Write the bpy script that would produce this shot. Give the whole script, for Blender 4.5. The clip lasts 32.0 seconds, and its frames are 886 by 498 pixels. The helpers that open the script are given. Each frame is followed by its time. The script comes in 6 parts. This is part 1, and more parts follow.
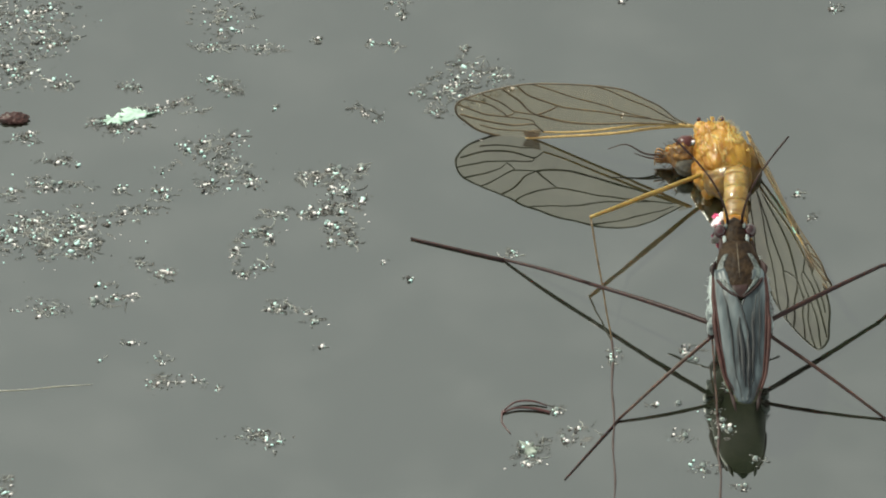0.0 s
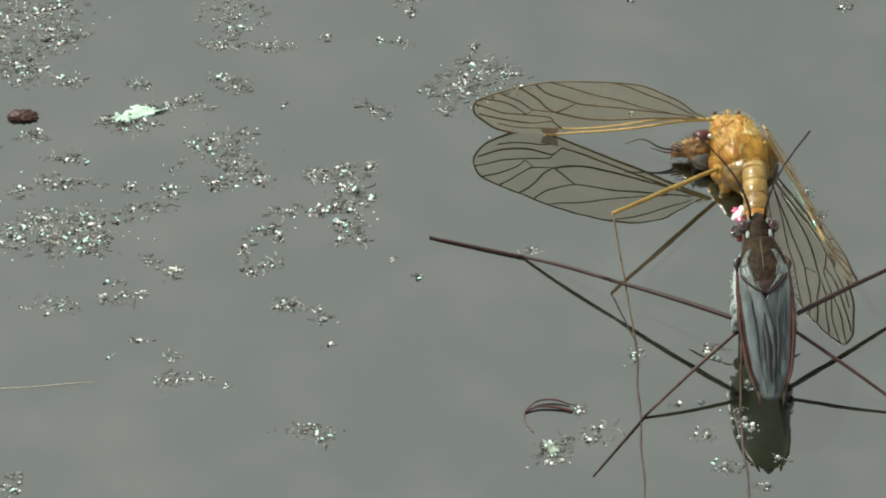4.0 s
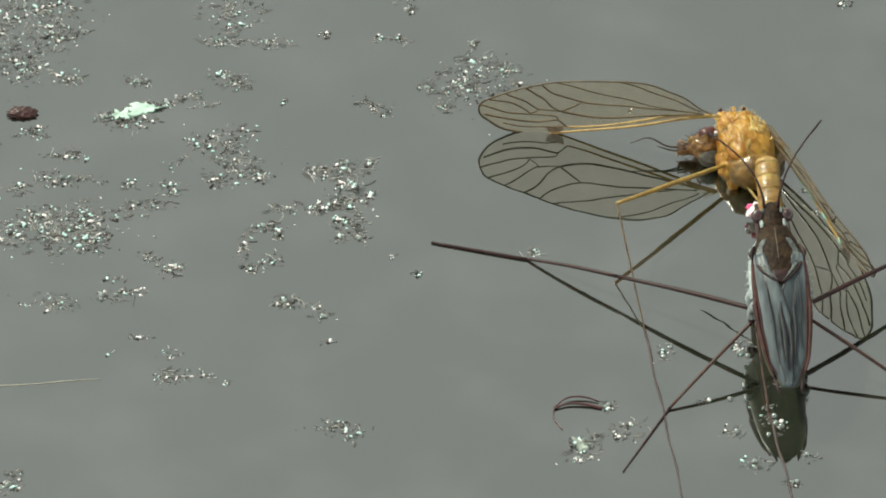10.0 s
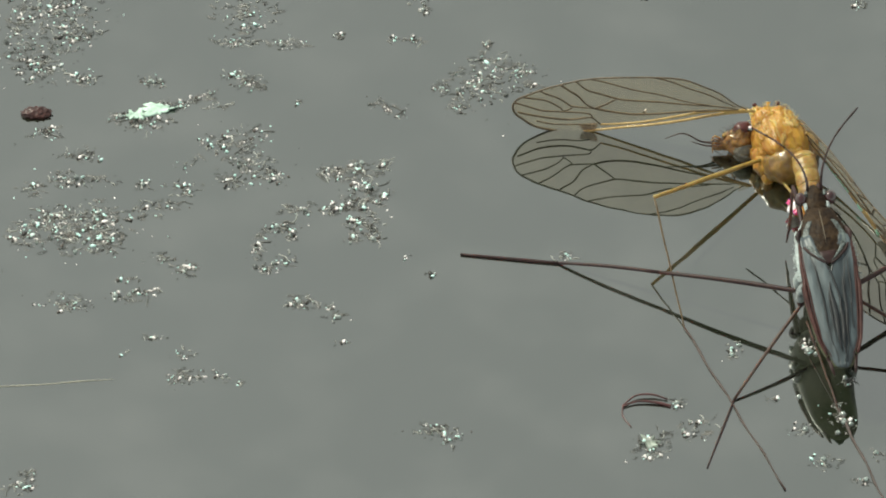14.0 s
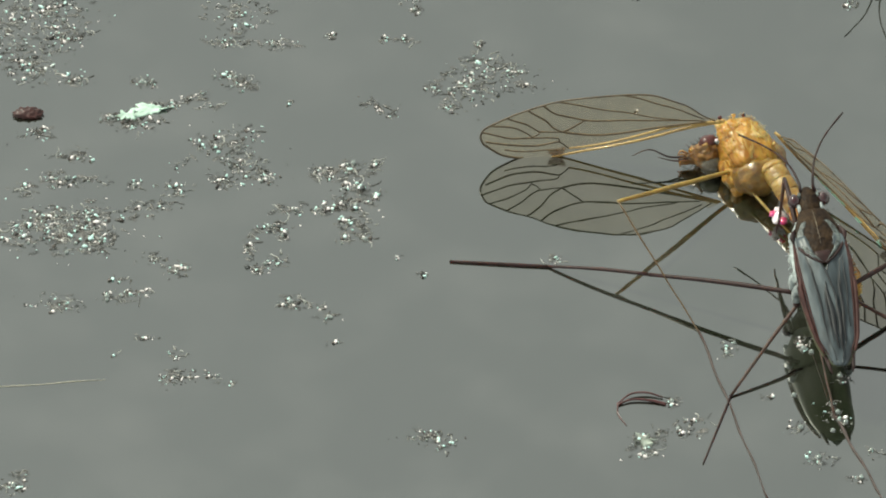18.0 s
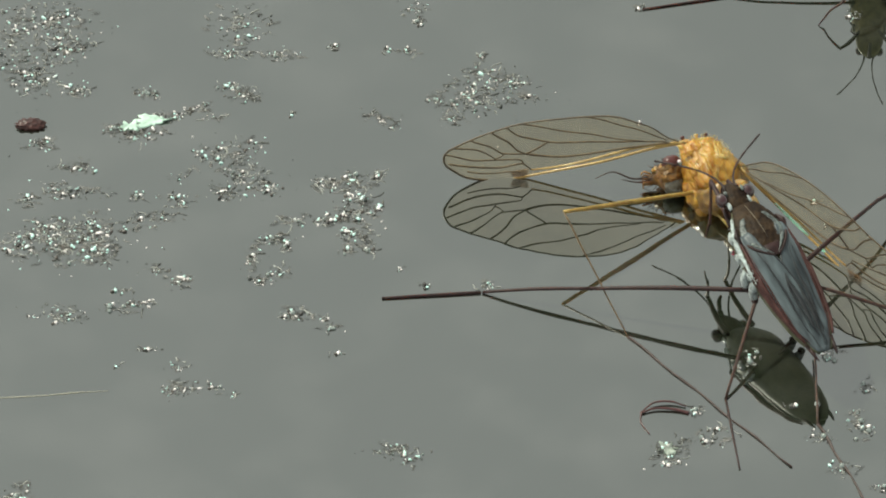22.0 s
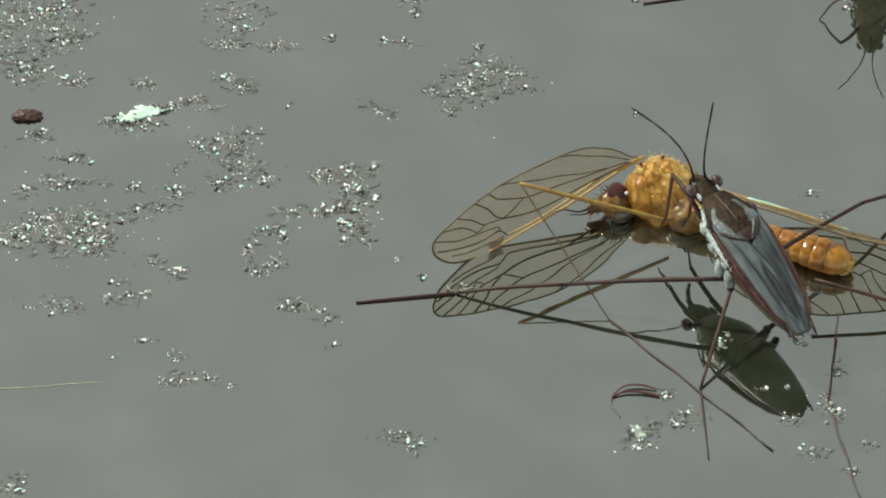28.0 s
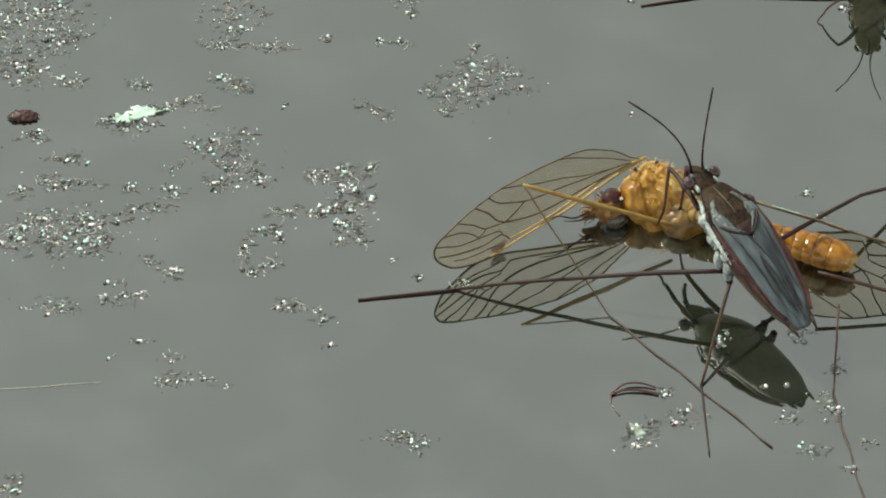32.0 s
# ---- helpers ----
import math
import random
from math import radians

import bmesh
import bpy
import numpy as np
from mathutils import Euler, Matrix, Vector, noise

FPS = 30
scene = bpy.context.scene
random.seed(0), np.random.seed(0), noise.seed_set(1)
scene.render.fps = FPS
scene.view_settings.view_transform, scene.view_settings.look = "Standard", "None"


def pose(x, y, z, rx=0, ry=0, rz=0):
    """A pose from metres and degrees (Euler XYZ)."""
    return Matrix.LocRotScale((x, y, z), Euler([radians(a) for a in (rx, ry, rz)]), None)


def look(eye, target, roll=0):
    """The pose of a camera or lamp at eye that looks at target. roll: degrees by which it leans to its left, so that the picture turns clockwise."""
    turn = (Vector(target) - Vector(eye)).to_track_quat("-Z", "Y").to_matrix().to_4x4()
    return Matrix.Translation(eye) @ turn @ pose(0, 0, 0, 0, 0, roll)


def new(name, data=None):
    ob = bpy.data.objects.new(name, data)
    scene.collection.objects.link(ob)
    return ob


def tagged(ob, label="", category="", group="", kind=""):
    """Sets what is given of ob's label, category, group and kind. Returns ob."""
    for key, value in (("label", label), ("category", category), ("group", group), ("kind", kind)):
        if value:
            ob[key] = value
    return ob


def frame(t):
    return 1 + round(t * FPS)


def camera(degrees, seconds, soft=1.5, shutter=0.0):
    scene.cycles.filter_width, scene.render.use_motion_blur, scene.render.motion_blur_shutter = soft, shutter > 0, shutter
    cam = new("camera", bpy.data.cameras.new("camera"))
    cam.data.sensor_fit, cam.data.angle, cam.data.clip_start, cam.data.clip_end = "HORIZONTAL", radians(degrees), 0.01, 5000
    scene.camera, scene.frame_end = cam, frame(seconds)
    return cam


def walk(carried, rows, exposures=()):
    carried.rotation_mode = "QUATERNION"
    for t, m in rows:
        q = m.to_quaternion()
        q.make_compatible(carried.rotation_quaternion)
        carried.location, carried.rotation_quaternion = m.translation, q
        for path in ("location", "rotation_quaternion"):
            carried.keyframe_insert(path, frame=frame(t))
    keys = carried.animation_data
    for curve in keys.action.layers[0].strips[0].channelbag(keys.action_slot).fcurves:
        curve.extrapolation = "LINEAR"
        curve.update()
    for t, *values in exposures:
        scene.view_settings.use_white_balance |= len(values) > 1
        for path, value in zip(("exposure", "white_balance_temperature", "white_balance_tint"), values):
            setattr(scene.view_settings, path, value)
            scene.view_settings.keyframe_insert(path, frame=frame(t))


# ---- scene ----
# A pond skater feeding on a drowned crane fly, on still pond water. Plan in millimetres, built in metres.
MM = 0.001
EYE = (0.0, -0.30942, 0.33767)

cam = camera(6.0, 32.0, soft=2.0)
walk(cam, [(t, look(EYE, (x * MM, y * MM, 0.0))) for t, x, y in (
        (0, 0, 0), (0.5, 0, 0.062), (1, -0.118, 0.031), (1.5, -0.211, 0.031), (2, -0.236, 0), (2.5, -0.352, -0.129),
        (3, -0.377, -0.129), (3.5, -0.422, -0.129), (5.5, -0.516, -0.477), (6, -0.468, -0.539), (6.5, -0.329, -0.57), (7, -0.281, -0.573),
        (7.5, -0.281, -0.57), (8, -0.236, -0.506), (8.5, -0.236, -0.57), (9, -0.281, -0.51), (9.5, -0.329, -0.38), (10, -0.445, -0.38),
        (10.5, -0.586, -0.349), (11, -0.774, -0.257), (11.5, -1.008, -0.351), (12, -1.265, -0.413), (12.5, -1.242, -0.382), (13, -1.313, -0.351),
        (13.5, -1.218, -0.315), (14, -1.195, -0.32), (14.5, -1.077, -0.318), (16.5, -0.891, -0.318), (17, -0.867, -0.382), (17.5, -0.845, -0.382),
        (18, -0.75, -0.318), (18.5, -0.727, -0.129), (19, -0.752, 0), (19.5, -0.845, 0.062), (20, -0.893, 0.222), (20.5, -0.893, 0.253),
        (21, -0.939, 0.38), (21.5, -0.939, 0.509), (22, -0.893, 0.509), (22.5, -0.939, 0.605), (23, -1.034, 0.636), (23.5, -1.034, 0.698),
        (24, -1.103, 0.796), (24.5, -1.244, 0.667), (25, -1.197, 0.636), (25.5, -1.198, 0.667), (27.5, -0.798, 0.062), (28, -0.704, -0.16),
        (28.5, -0.516, -0.318), (29, -0.445, -0.413), (29.5, -0.375, -0.253), (30, -0.445, -0.129), (30.5, -0.399, -0.253), (31, -0.376, -0.255),
        (31.5, -0.422, -0.127), (32, -0.491, -0.127),
)], exposures=((0, 0.42, 6800, -2.5), (32, 0.42, 6800, -2.5)))

# ---- sky, sun, exposure ----
SUN_ELEVATION, SUN_AZIMUTH = 52.0, -55.0     # azimuth from +Y (away from the viewer) towards +X
world = bpy.data.worlds.new("sky")
scene.world = world
world.use_nodes = True
wt = world.node_tree
wt.nodes.clear()
sky = wt.nodes.new("ShaderNodeTexSky")
sky.sky_type = "NISHITA"
sky.sun_disc = False
sky.sun_elevation = radians(SUN_ELEVATION)
sky.sun_rotation = radians(SUN_AZIMUTH)
sky.air_density, sky.dust_density, sky.ozone_density = 1.0, 0.7, 0.6
pale = wt.nodes.new("ShaderNodeHueSaturation")
pale.inputs["Saturation"].default_value = 0.12
bg = wt.nodes.new("ShaderNodeBackground")
bg.inputs["Strength"].default_value = 0.15
wo = wt.nodes.new("ShaderNodeOutputWorld")
wt.links.new(sky.outputs["Color"], pale.inputs["Color"])
wt.links.new(pale.outputs["Color"], bg.inputs["Color"])
wt.links.new(bg.outputs["Background"], wo.inputs["Surface"])

sun = new("sun", bpy.data.lights.new("sun", "SUN"))
sun.data.energy, sun.data.angle, sun.data.color = 3.0, radians(0.53), (1.0, 0.95, 0.86)
sd = Vector((math.sin(radians(SUN_AZIMUTH)) * math.cos(radians(SUN_ELEVATION)),
             math.cos(radians(SUN_AZIMUTH)) * math.cos(radians(SUN_ELEVATION)), math.sin(radians(SUN_ELEVATION))))
sun.matrix_world = look(sd * 2.0, (0, 0, 0))


# ---- materials ----
def material(name, colour, rough=0.5, spec=0.5, other=None, grain=(900.0, 4000.0), bump=0.15,
             coat=0.0, through_light=0.0, sheen=0.0, island=0.0, ior=1.5, soft_light=0.0, stretch=None, white=0.72):
    """A surface with two scales of colour variation and a fine relief; grain is in cycles per metre."""
    m = bpy.data.materials.new(name)
    m.use_nodes = True
    nt = m.node_tree
    b = nt.nodes["Principled BSDF"]
    tc = nt.nodes.new("ShaderNodeTexCoord")
    n1, n2 = nt.nodes.new("ShaderNodeTexNoise"), nt.nodes.new("ShaderNodeTexNoise")
    for n, s, d in ((n1, grain[0], 3.0), (n2, grain[1], 2.0)):
        n.inputs["Scale"].default_value, n.inputs["Detail"].default_value = s, d
        if stretch:
            mp = nt.nodes.new("ShaderNodeMapping")
            mp.inputs["Scale"].default_value = stretch
            nt.links.new(tc.outputs["Object"], mp.inputs["Vector"])
            nt.links.new(mp.outputs["Vector"], n.inputs["Vector"])
        else:
            nt.links.new(tc.outputs["Object"], n.inputs["Vector"])
    add = nt.nodes.new("ShaderNodeMath")
    add.operation = "MULTIPLY_ADD"
    add.inputs[1].default_value = 0.45
    nt.links.new(n2.outputs["Fac"], add.inputs[0])
    half = nt.nodes.new("ShaderNodeMath")
    half.operation = "MULTIPLY"
    half.inputs[1].default_value = 0.55
    nt.links.new(n1.outputs["Fac"], half.inputs[0])
    nt.links.new(half.outputs[0], add.inputs[2])
    fac = add
    if island:
        src = nt.nodes.new("ShaderNodeNewGeometry")
        mix = nt.nodes.new("ShaderNodeMath")
        mix.operation = "MULTIPLY_ADD"
        mix.inputs[1].default_value = island
        nt.links.new(src.outputs["Random Per Island"], mix.inputs[0])
        sub = nt.nodes.new("ShaderNodeMath")
        sub.operation = "SUBTRACT"
        sub.inputs[1].default_value = 0.5 * island
        nt.links.new(add.outputs[0], sub.inputs[0])
        nt.links.new(sub.outputs[0], mix.inputs[2])
        fac = mix
    ramp = nt.nodes.new("ShaderNodeValToRGB")
    ramp.color_ramp.elements[0].position, ramp.color_ramp.elements[1].position = 0.36, 0.64
    ramp.color_ramp.elements[0].color = (*(other or tuple(c * 0.6 for c in colour)), 1)
    ramp.color_ramp.elements[1].color = (*colour, 1)
    nt.links.new(fac.outputs[0], ramp.inputs["Fac"])
    nt.links.new(ramp.outputs["Color"], b.inputs["Base Color"])
    b.inputs["Roughness"].default_value = rough
    b.inputs["Specular IOR Level"].default_value, b.inputs["Coat Weight"].default_value = spec, coat
    if soft_light:
        b.inputs["Subsurface Weight"].default_value, b.inputs["Subsurface Scale"].default_value = soft_light, 0.0006
        b.inputs["Subsurface Radius"].default_value = (1.0, 0.5, 0.15)
    b.inputs["Sheen Weight"].default_value, b.inputs["IOR"].default_value = sheen, ior
    b.inputs["Coat Roughness"].default_value = 0.08
    if bump:
        bp = nt.nodes.new("ShaderNodeBump")
        bp.inputs["Strength"].default_value, bp.inputs["Distance"].default_value = bump, 0.0002
        nt.links.new(add.outputs[0], bp.inputs["Height"])
        nt.links.new(bp.outputs["Normal"], b.inputs["Normal"])
    if through_light:
        tr = nt.nodes.new("ShaderNodeBsdfTransparent")
        mx = nt.nodes.new("ShaderNodeMixShader")
        mx.inputs[0].default_value = through_light
        tint = nt.nodes.new("ShaderNodeMix")
        tint.data_type = "RGBA"
        tint.inputs["Factor"].default_value = white
        tint.inputs["B"].default_value = (1, 1, 1, 1)
        nt.links.new(ramp.outputs["Color"], tint.inputs["A"])
        nt.links.new(tint.outputs["Result"], tr.inputs["Color"])
        nt.links.new(b.outputs[0], mx.inputs[1])
        nt.links.new(tr.outputs[0], mx.inputs[2])
        nt.links.new(mx.outputs[0], nt.nodes["Material Output"].inputs["Surface"])
    return m


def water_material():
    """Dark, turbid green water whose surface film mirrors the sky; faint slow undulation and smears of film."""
    m = bpy.data.materials.new("pond_water")
    m.use_nodes = True
    nt = m.node_tree
    b = nt.nodes["Principled BSDF"]
    tc = nt.nodes.new("ShaderNodeTexCoord")
    mp = nt.nodes.new("ShaderNodeMapping")
    mp.inputs["Scale"].default_value = (1.0, 1.25, 1.0)
    nt.links.new(tc.outputs["Object"], mp.inputs["Vector"])
    big, fine = nt.nodes.new("ShaderNodeTexNoise"), nt.nodes.new("ShaderNodeTexNoise")
    big.inputs["Scale"].default_value, big.inputs["Detail"].default_value = 70.0, 4.0
    fine.inputs["Scale"].default_value, fine.inputs["Detail"].default_value = 150.0, 7.0
    for n in (big, fine):
        nt.links.new(mp.outputs["Vector"], n.inputs["Vector"])
    ramp = nt.nodes.new("ShaderNodeValToRGB")
    ramp.color_ramp.elements[0].color = (0.008, 0.011, 0.006, 1)
    ramp.color_ramp.elements[1].color = (0.014, 0.018, 0.011, 1)
    nt.links.new(big.outputs["Fac"], ramp.inputs["Fac"])
    smear = nt.nodes.new("ShaderNodeMapRange")
    smear.inputs["From Min"].default_value, smear.inputs["From Max"].default_value = 0.46, 0.72
    nt.links.new(fine.outputs["Fac"], smear.inputs["Value"])
    film = nt.nodes.new("ShaderNodeMix")
    film.data_type = "RGBA"
    film.inputs["B"].default_value = (0.035, 0.037, 0.031, 1)
    nt.links.new(smear.outputs["Result"], film.inputs["Factor"])
    nt.links.new(ramp.outputs["Color"], film.inputs["A"])
    nt.links.new(film.outputs["Result"], b.inputs["Base Color"])
    rr = nt.nodes.new("ShaderNodeMapRange")
    rr.inputs["From Min"].default_value, rr.inputs["From Max"].default_value = 0.35, 0.7
    rr.inputs["To Min"].default_value, rr.inputs["To Max"].default_value = 0.0, 0.035
    nt.links.new(fine.outputs["Fac"], rr.inputs["Value"])
    nt.links.new(rr.outputs["Result"], b.inputs["Roughness"])
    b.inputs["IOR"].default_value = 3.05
    bp = nt.nodes.new("ShaderNodeBump")
    bp.inputs["Strength"].default_value, bp.inputs["Distance"].default_value = 0.3, 0.0002
    nt.links.new(big.outputs["Fac"], bp.inputs["Height"])
    nt.links.new(bp.outputs["Normal"], b.inputs["Normal"])
    return m


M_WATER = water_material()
M_BELLY = material("skater_underside", (0.075, 0.078, 0.034), 0.5, other=(0.035, 0.04, 0.016))
M_BROWN = material("skater_pronotum", (0.045, 0.027, 0.014), 0.55, 0.12, other=(0.009, 0.005, 0.004), grain=(1300, 4500), bump=0.6)
M_DARK = material("skater_dark", (0.034, 0.012, 0.012), 0.5, 0.3, other=(0.012, 0.005, 0.005))
M_LEG = material("skater_leg", (0.040, 0.017, 0.017), 0.5, 0.3, other=(0.018, 0.008, 0.008), soft_light=0.2)
M_PALE_LEG = material("skater_pale_leg", (0.074, 0.040, 0.032), 0.48, 0.3, other=(0.034, 0.018, 0.015), soft_light=0.2)
M_SILVER = material("silver_hair", (0.56, 0.64, 0.64), 0.35, other=(0.06, 0.065, 0.07), grain=(900, 4500), bump=1.0, sheen=0.3)
M_DULL_HAIR = material("dull_hair", (0.26, 0.27, 0.22), 0.5, other=(0.07, 0.07, 0.05), grain=(1100, 6000), bump=0.8)
M_WING = material("skater_wing", (0.100, 0.126, 0.140), 0.42, other=(0.020, 0.026, 0.031), grain=(600, 3000), bump=0.4, stretch=(0.16, 1.0, 1.0))
M_EDGE = material("skater_edge", (0.072, 0.030, 0.027), 0.5, 0.2, other=(0.028, 0.010, 0.010))
M_KEEL = material("skater_keel", (0.15, 0.115, 0.075), 0.5, other=(0.05, 0.035, 0.02), grain=(1500, 5000))
M_HEAD = material("fly_head", (0.29, 0.145, 0.024), 0.35, other=(0.085, 0.028, 0.010), grain=(900, 3200), bump=0.8, coat=0.25, soft_light=0.3)
M_EYE = material("skater_eye", (0.050, 0.009, 0.012), 0.10, other=(0.020, 0.005, 0.006), bump=0.0, coat=0.7)
M_YELLOW = material("fly_yellow", (0.53, 0.305, 0.052), 0.42, other=(0.29, 0.115, 0.012), grain=(560, 2300), bump=0.9, coat=0.08, soft_light=0.4, stretch=(1.8, 0.6, 1.0))
M_CREAM = material("fly_cream", (0.62, 0.44, 0.17), 0.42, other=(0.40, 0.205, 0.04), grain=(800, 2800), bump=1.0, coat=0.08, soft_light=0.4, stretch=(1.8, 0.6, 1.0))
M_ORANGE = material("fly_orange", (0.46, 0.215, 0.022), 0.2, other=(0.19, 0.065, 0.005), grain=(900, 2800), bump=0.5, coat=0.6, soft_light=0.3)
M_ABDOMEN = material("fly_abdomen", (0.40, 0.265, 0.09), 0.4, other=(0.17, 0.085, 0.016), grain=(900, 2600), bump=0.9, coat=0.25, soft_light=0.6, stretch=(1.6, 0.8, 1.0))
M_OLIVE = material("fly_olive", (0.30, 0.175, 0.035), 0.33, other=(0.115, 0.060, 0.013), grain=(700, 2600), bump=0.6, coat=0.25, soft_light=0.75)
M_REDEYE = material("fly_eye", (0.085, 0.018, 0.015), 0.3, other=(0.03, 0.008, 0.008), grain=(900, 9000))
M_FLYLEG = material("fly_leg", (0.34, 0.235, 0.06), 0.4, other=(0.20, 0.13, 0.03), soft_light=0.25)
M_SHIN = material("fly_shin", (0.19, 0.125, 0.065), 0.4, other=(0.10, 0.062, 0.033), through_light=0.3)
M_MOULT = material("moulted_skin", (0.10, 0.028, 0.028), 0.3, other=(0.04, 0.012, 0.012), coat=0.4)
M_GLASS_EYE = material("fly_grey_eye", (0.12, 0.105, 0.07), 0.18, other=(0.04, 0.03, 0.018), grain=(700, 5000), bump=0.1, coat=0.7)
M_BAND = material("skater_band", (0.15, 0.18, 0.175), 0.45, other=(0.016, 0.017, 0.017), grain=(2200, 6000), bump=0.8)
M_PALE_BELLY = material("pale_underside", (0.27, 0.225, 0.085), 0.5, other=(0.10, 0.085, 0.03), grain=(700, 3000))
M_TARSUS = material("fly_tarsus", (0.065, 0.034, 0.030), 0.5, other=(0.025, 0.013, 0.012), grain=(1500, 5000))
M_MEMBRANE = material("wing_membrane", (0.85, 0.70, 0.40), 0.5, other=(0.66, 0.52, 0.29), spec=0.15, grain=(300, 1500), bump=0.1, through_light=0.93, white=0.80)
M_VEIN = material("wing_vein", (0.11, 0.075, 0.04), 0.5, other=(0.05, 0.034, 0.02))
M_COSTA = material("wing_costa", (0.46, 0.31, 0.10), 0.42, other=(0.30, 0.18, 0.055), coat=0.25)
M_STIGMA = material("wing_stigma", (0.30, 0.16, 0.07), 0.45, other=(0.18, 0.09, 0.04), through_light=0.7)
M_BUBBLE = material("bubble", (0.30, 0.35, 0.33), 0.2, other=(0.03, 0.035, 0.03), bump=0.0, island=1.0, coat=0.8, ior=2.3, through_light=0.4)
M_GRAIN = material("wet_scum", (0.38, 0.36, 0.34), 0.25, other=(0.085, 0.08, 0.07), island=1.0, bump=0.5, ior=2.2, through_light=0.6)
# pale grains stand in for sun glints, tinted from pink to cyan
M_GLINT = material("glint_grain", (0.70, 0.98, 0.94), 0.22, other=(0.98, 0.90, 0.90), island=1.6, bump=0.3, coat=0.8)
# dark grit, used as well for the painted dark side of glints
M_GRIT_SHADE = material("grit_and_shade", (0.08, 0.066, 0.06), 0.35, other=(0.03, 0.026, 0.025), island=0.8)
M_FIBRE = material("fibre", (0.56, 0.56, 0.53), 0.35, other=(0.12, 0.115, 0.105), island=1.3, ior=2.0, through_light=0.5)
M_STRAW = material("faint_straw", (0.66, 0.62, 0.50), 0.5, other=(0.54, 0.51, 0.43), through_light=0.5, white=0.97)
M_STREAK = material("skater_streak", (0.022, 0.024, 0.028), 0.4, other=(0.01, 0.01, 0.012))
# drops coloured near white, so that a sun glint is painted in
M_GLINT_DROP = material("glint_drop", (0.97, 0.93, 0.95), 0.12, other=(0.9, 0.72, 0.80), grain=(2500, 6000), bump=0.2, ior=2.2, coat=1.0)
# pale green that paints the sun's glint on a wing vein
M_VEIN_GLINT = material("vein_glint", (0.42, 0.78, 0.64), 0.2, other=(0.26, 0.66, 0.46), grain=(900, 5000), bump=0.3, ior=2.2, coat=1.0)
# pink paints the coloured glow round the bright glint
M_PINK_BLOOM = material("pink_bloom", (0.80, 0.10, 0.32), 0.15, other=(0.55, 0.03, 0.17), grain=(1500, 5000), bump=0.2, ior=1.8, coat=1.0, soft_light=0.6)
M_FILM = material("surface_scum", (0.42, 0.39, 0.36), 0.3, other=(0.10, 0.10, 0.095), island=0.6, grain=(2500, 7000), bump=0.7, ior=2.4, through_light=0.82)
M_FLAKE = material("pale_flake", (0.64, 0.84, 0.73), 0.45, other=(0.38, 0.52, 0.44), grain=(700, 3000), bump=0.6)
M_FAINT = material("faint_flake", (0.66, 0.74, 0.66), 0.4, other=(0.36, 0.40, 0.36), grain=(900, 4000), bump=0.6, through_light=0.62)
M_SEED = material("dark_seed", (0.085, 0.03, 0.026), 0.4, other=(0.03, 0.012, 0.012))


# ---- mesh helpers, in millimetres ----
def part(name, bm, mat, parent, label="", smooth=True, kind=""):
    """Links a bmesh as one mesh object under a thing or a part."""
    me = bpy.data.meshes.new(name)
    bmesh.ops.recalc_face_normals(bm, faces=bm.faces)
    bm.transform(Matrix.Scale(MM, 4))
    bm.to_mesh(me)
    bm.free()
    for mt in mat if isinstance(mat, (list, tuple)) else (mat,):
        me.materials.append(mt)
    if smooth:
        me.polygons.foreach_set("use_smooth", [True] * len(me.polygons))
    ob = new(name, me)
    ob.parent = parent
    if label or kind:
        tagged(ob, label, kind=kind)
    return ob


def loft(bm, rings, cap=True):
    """Joins closed rings of equally many points."""
    vs = [[bm.verts.new(p) for p in r] for r in rings]
    n = len(vs[0])
    for a, b in zip(vs, vs[1:]):
        for i in range(n):
            bm.faces.new((a[i], a[(i + 1) % n], b[(i + 1) % n], b[i]))
    if cap:
        bm.faces.new(vs[0][::-1])
        bm.faces.new(vs[-1])
    return bm


def smooth_line(pts, per=4):
    """A Catmull-Rom line through the points."""
    p = [Vector(v) for v in pts]
    if len(p) < 3:
        return p
    p = [p[0] * 2 - p[1]] + p + [p[-1] * 2 - p[-2]]
    out = []
    for i in range(1, len(p) - 2):
        for k in range(per):
            t = k / per
            out.append(0.5 * ((2 * p[i]) + (p[i + 1] - p[i - 1]) * t + (2 * p[i - 1] - 5 * p[i] + 4 * p[i + 1] - p[i + 2]) * t * t
                              + (3 * p[i] - p[i - 1] - 3 * p[i + 1] + p[i + 2]) * t ** 3))
    return out + [p[-2]]


def tube(bm, pts, radii, n=8, flat=1.0):
    """A round rod along the points; radii: one for each end or one a point, spread evenly."""
    p = [Vector(v) for v in pts]
    r = np.interp(np.linspace(0, 1, len(p)), np.linspace(0, 1, len(radii)), radii)
    rings = []
    for i, c in enumerate(p):
        d = (p[min(i + 1, len(p) - 1)] - p[max(i - 1, 0)]).normalized()
        a = d.cross(Vector((0, 0, 1)))
        a = a.normalized() if a.length > 0.05 else d.cross(Vector((0, 1, 0))).normalized()
        b = d.cross(a).normalized()
        rings.append([c + (a * math.cos(k * math.tau / n) + b * math.sin(k * math.tau / n) * flat) * r[i] for k in range(n)])
    return loft(bm, rings)


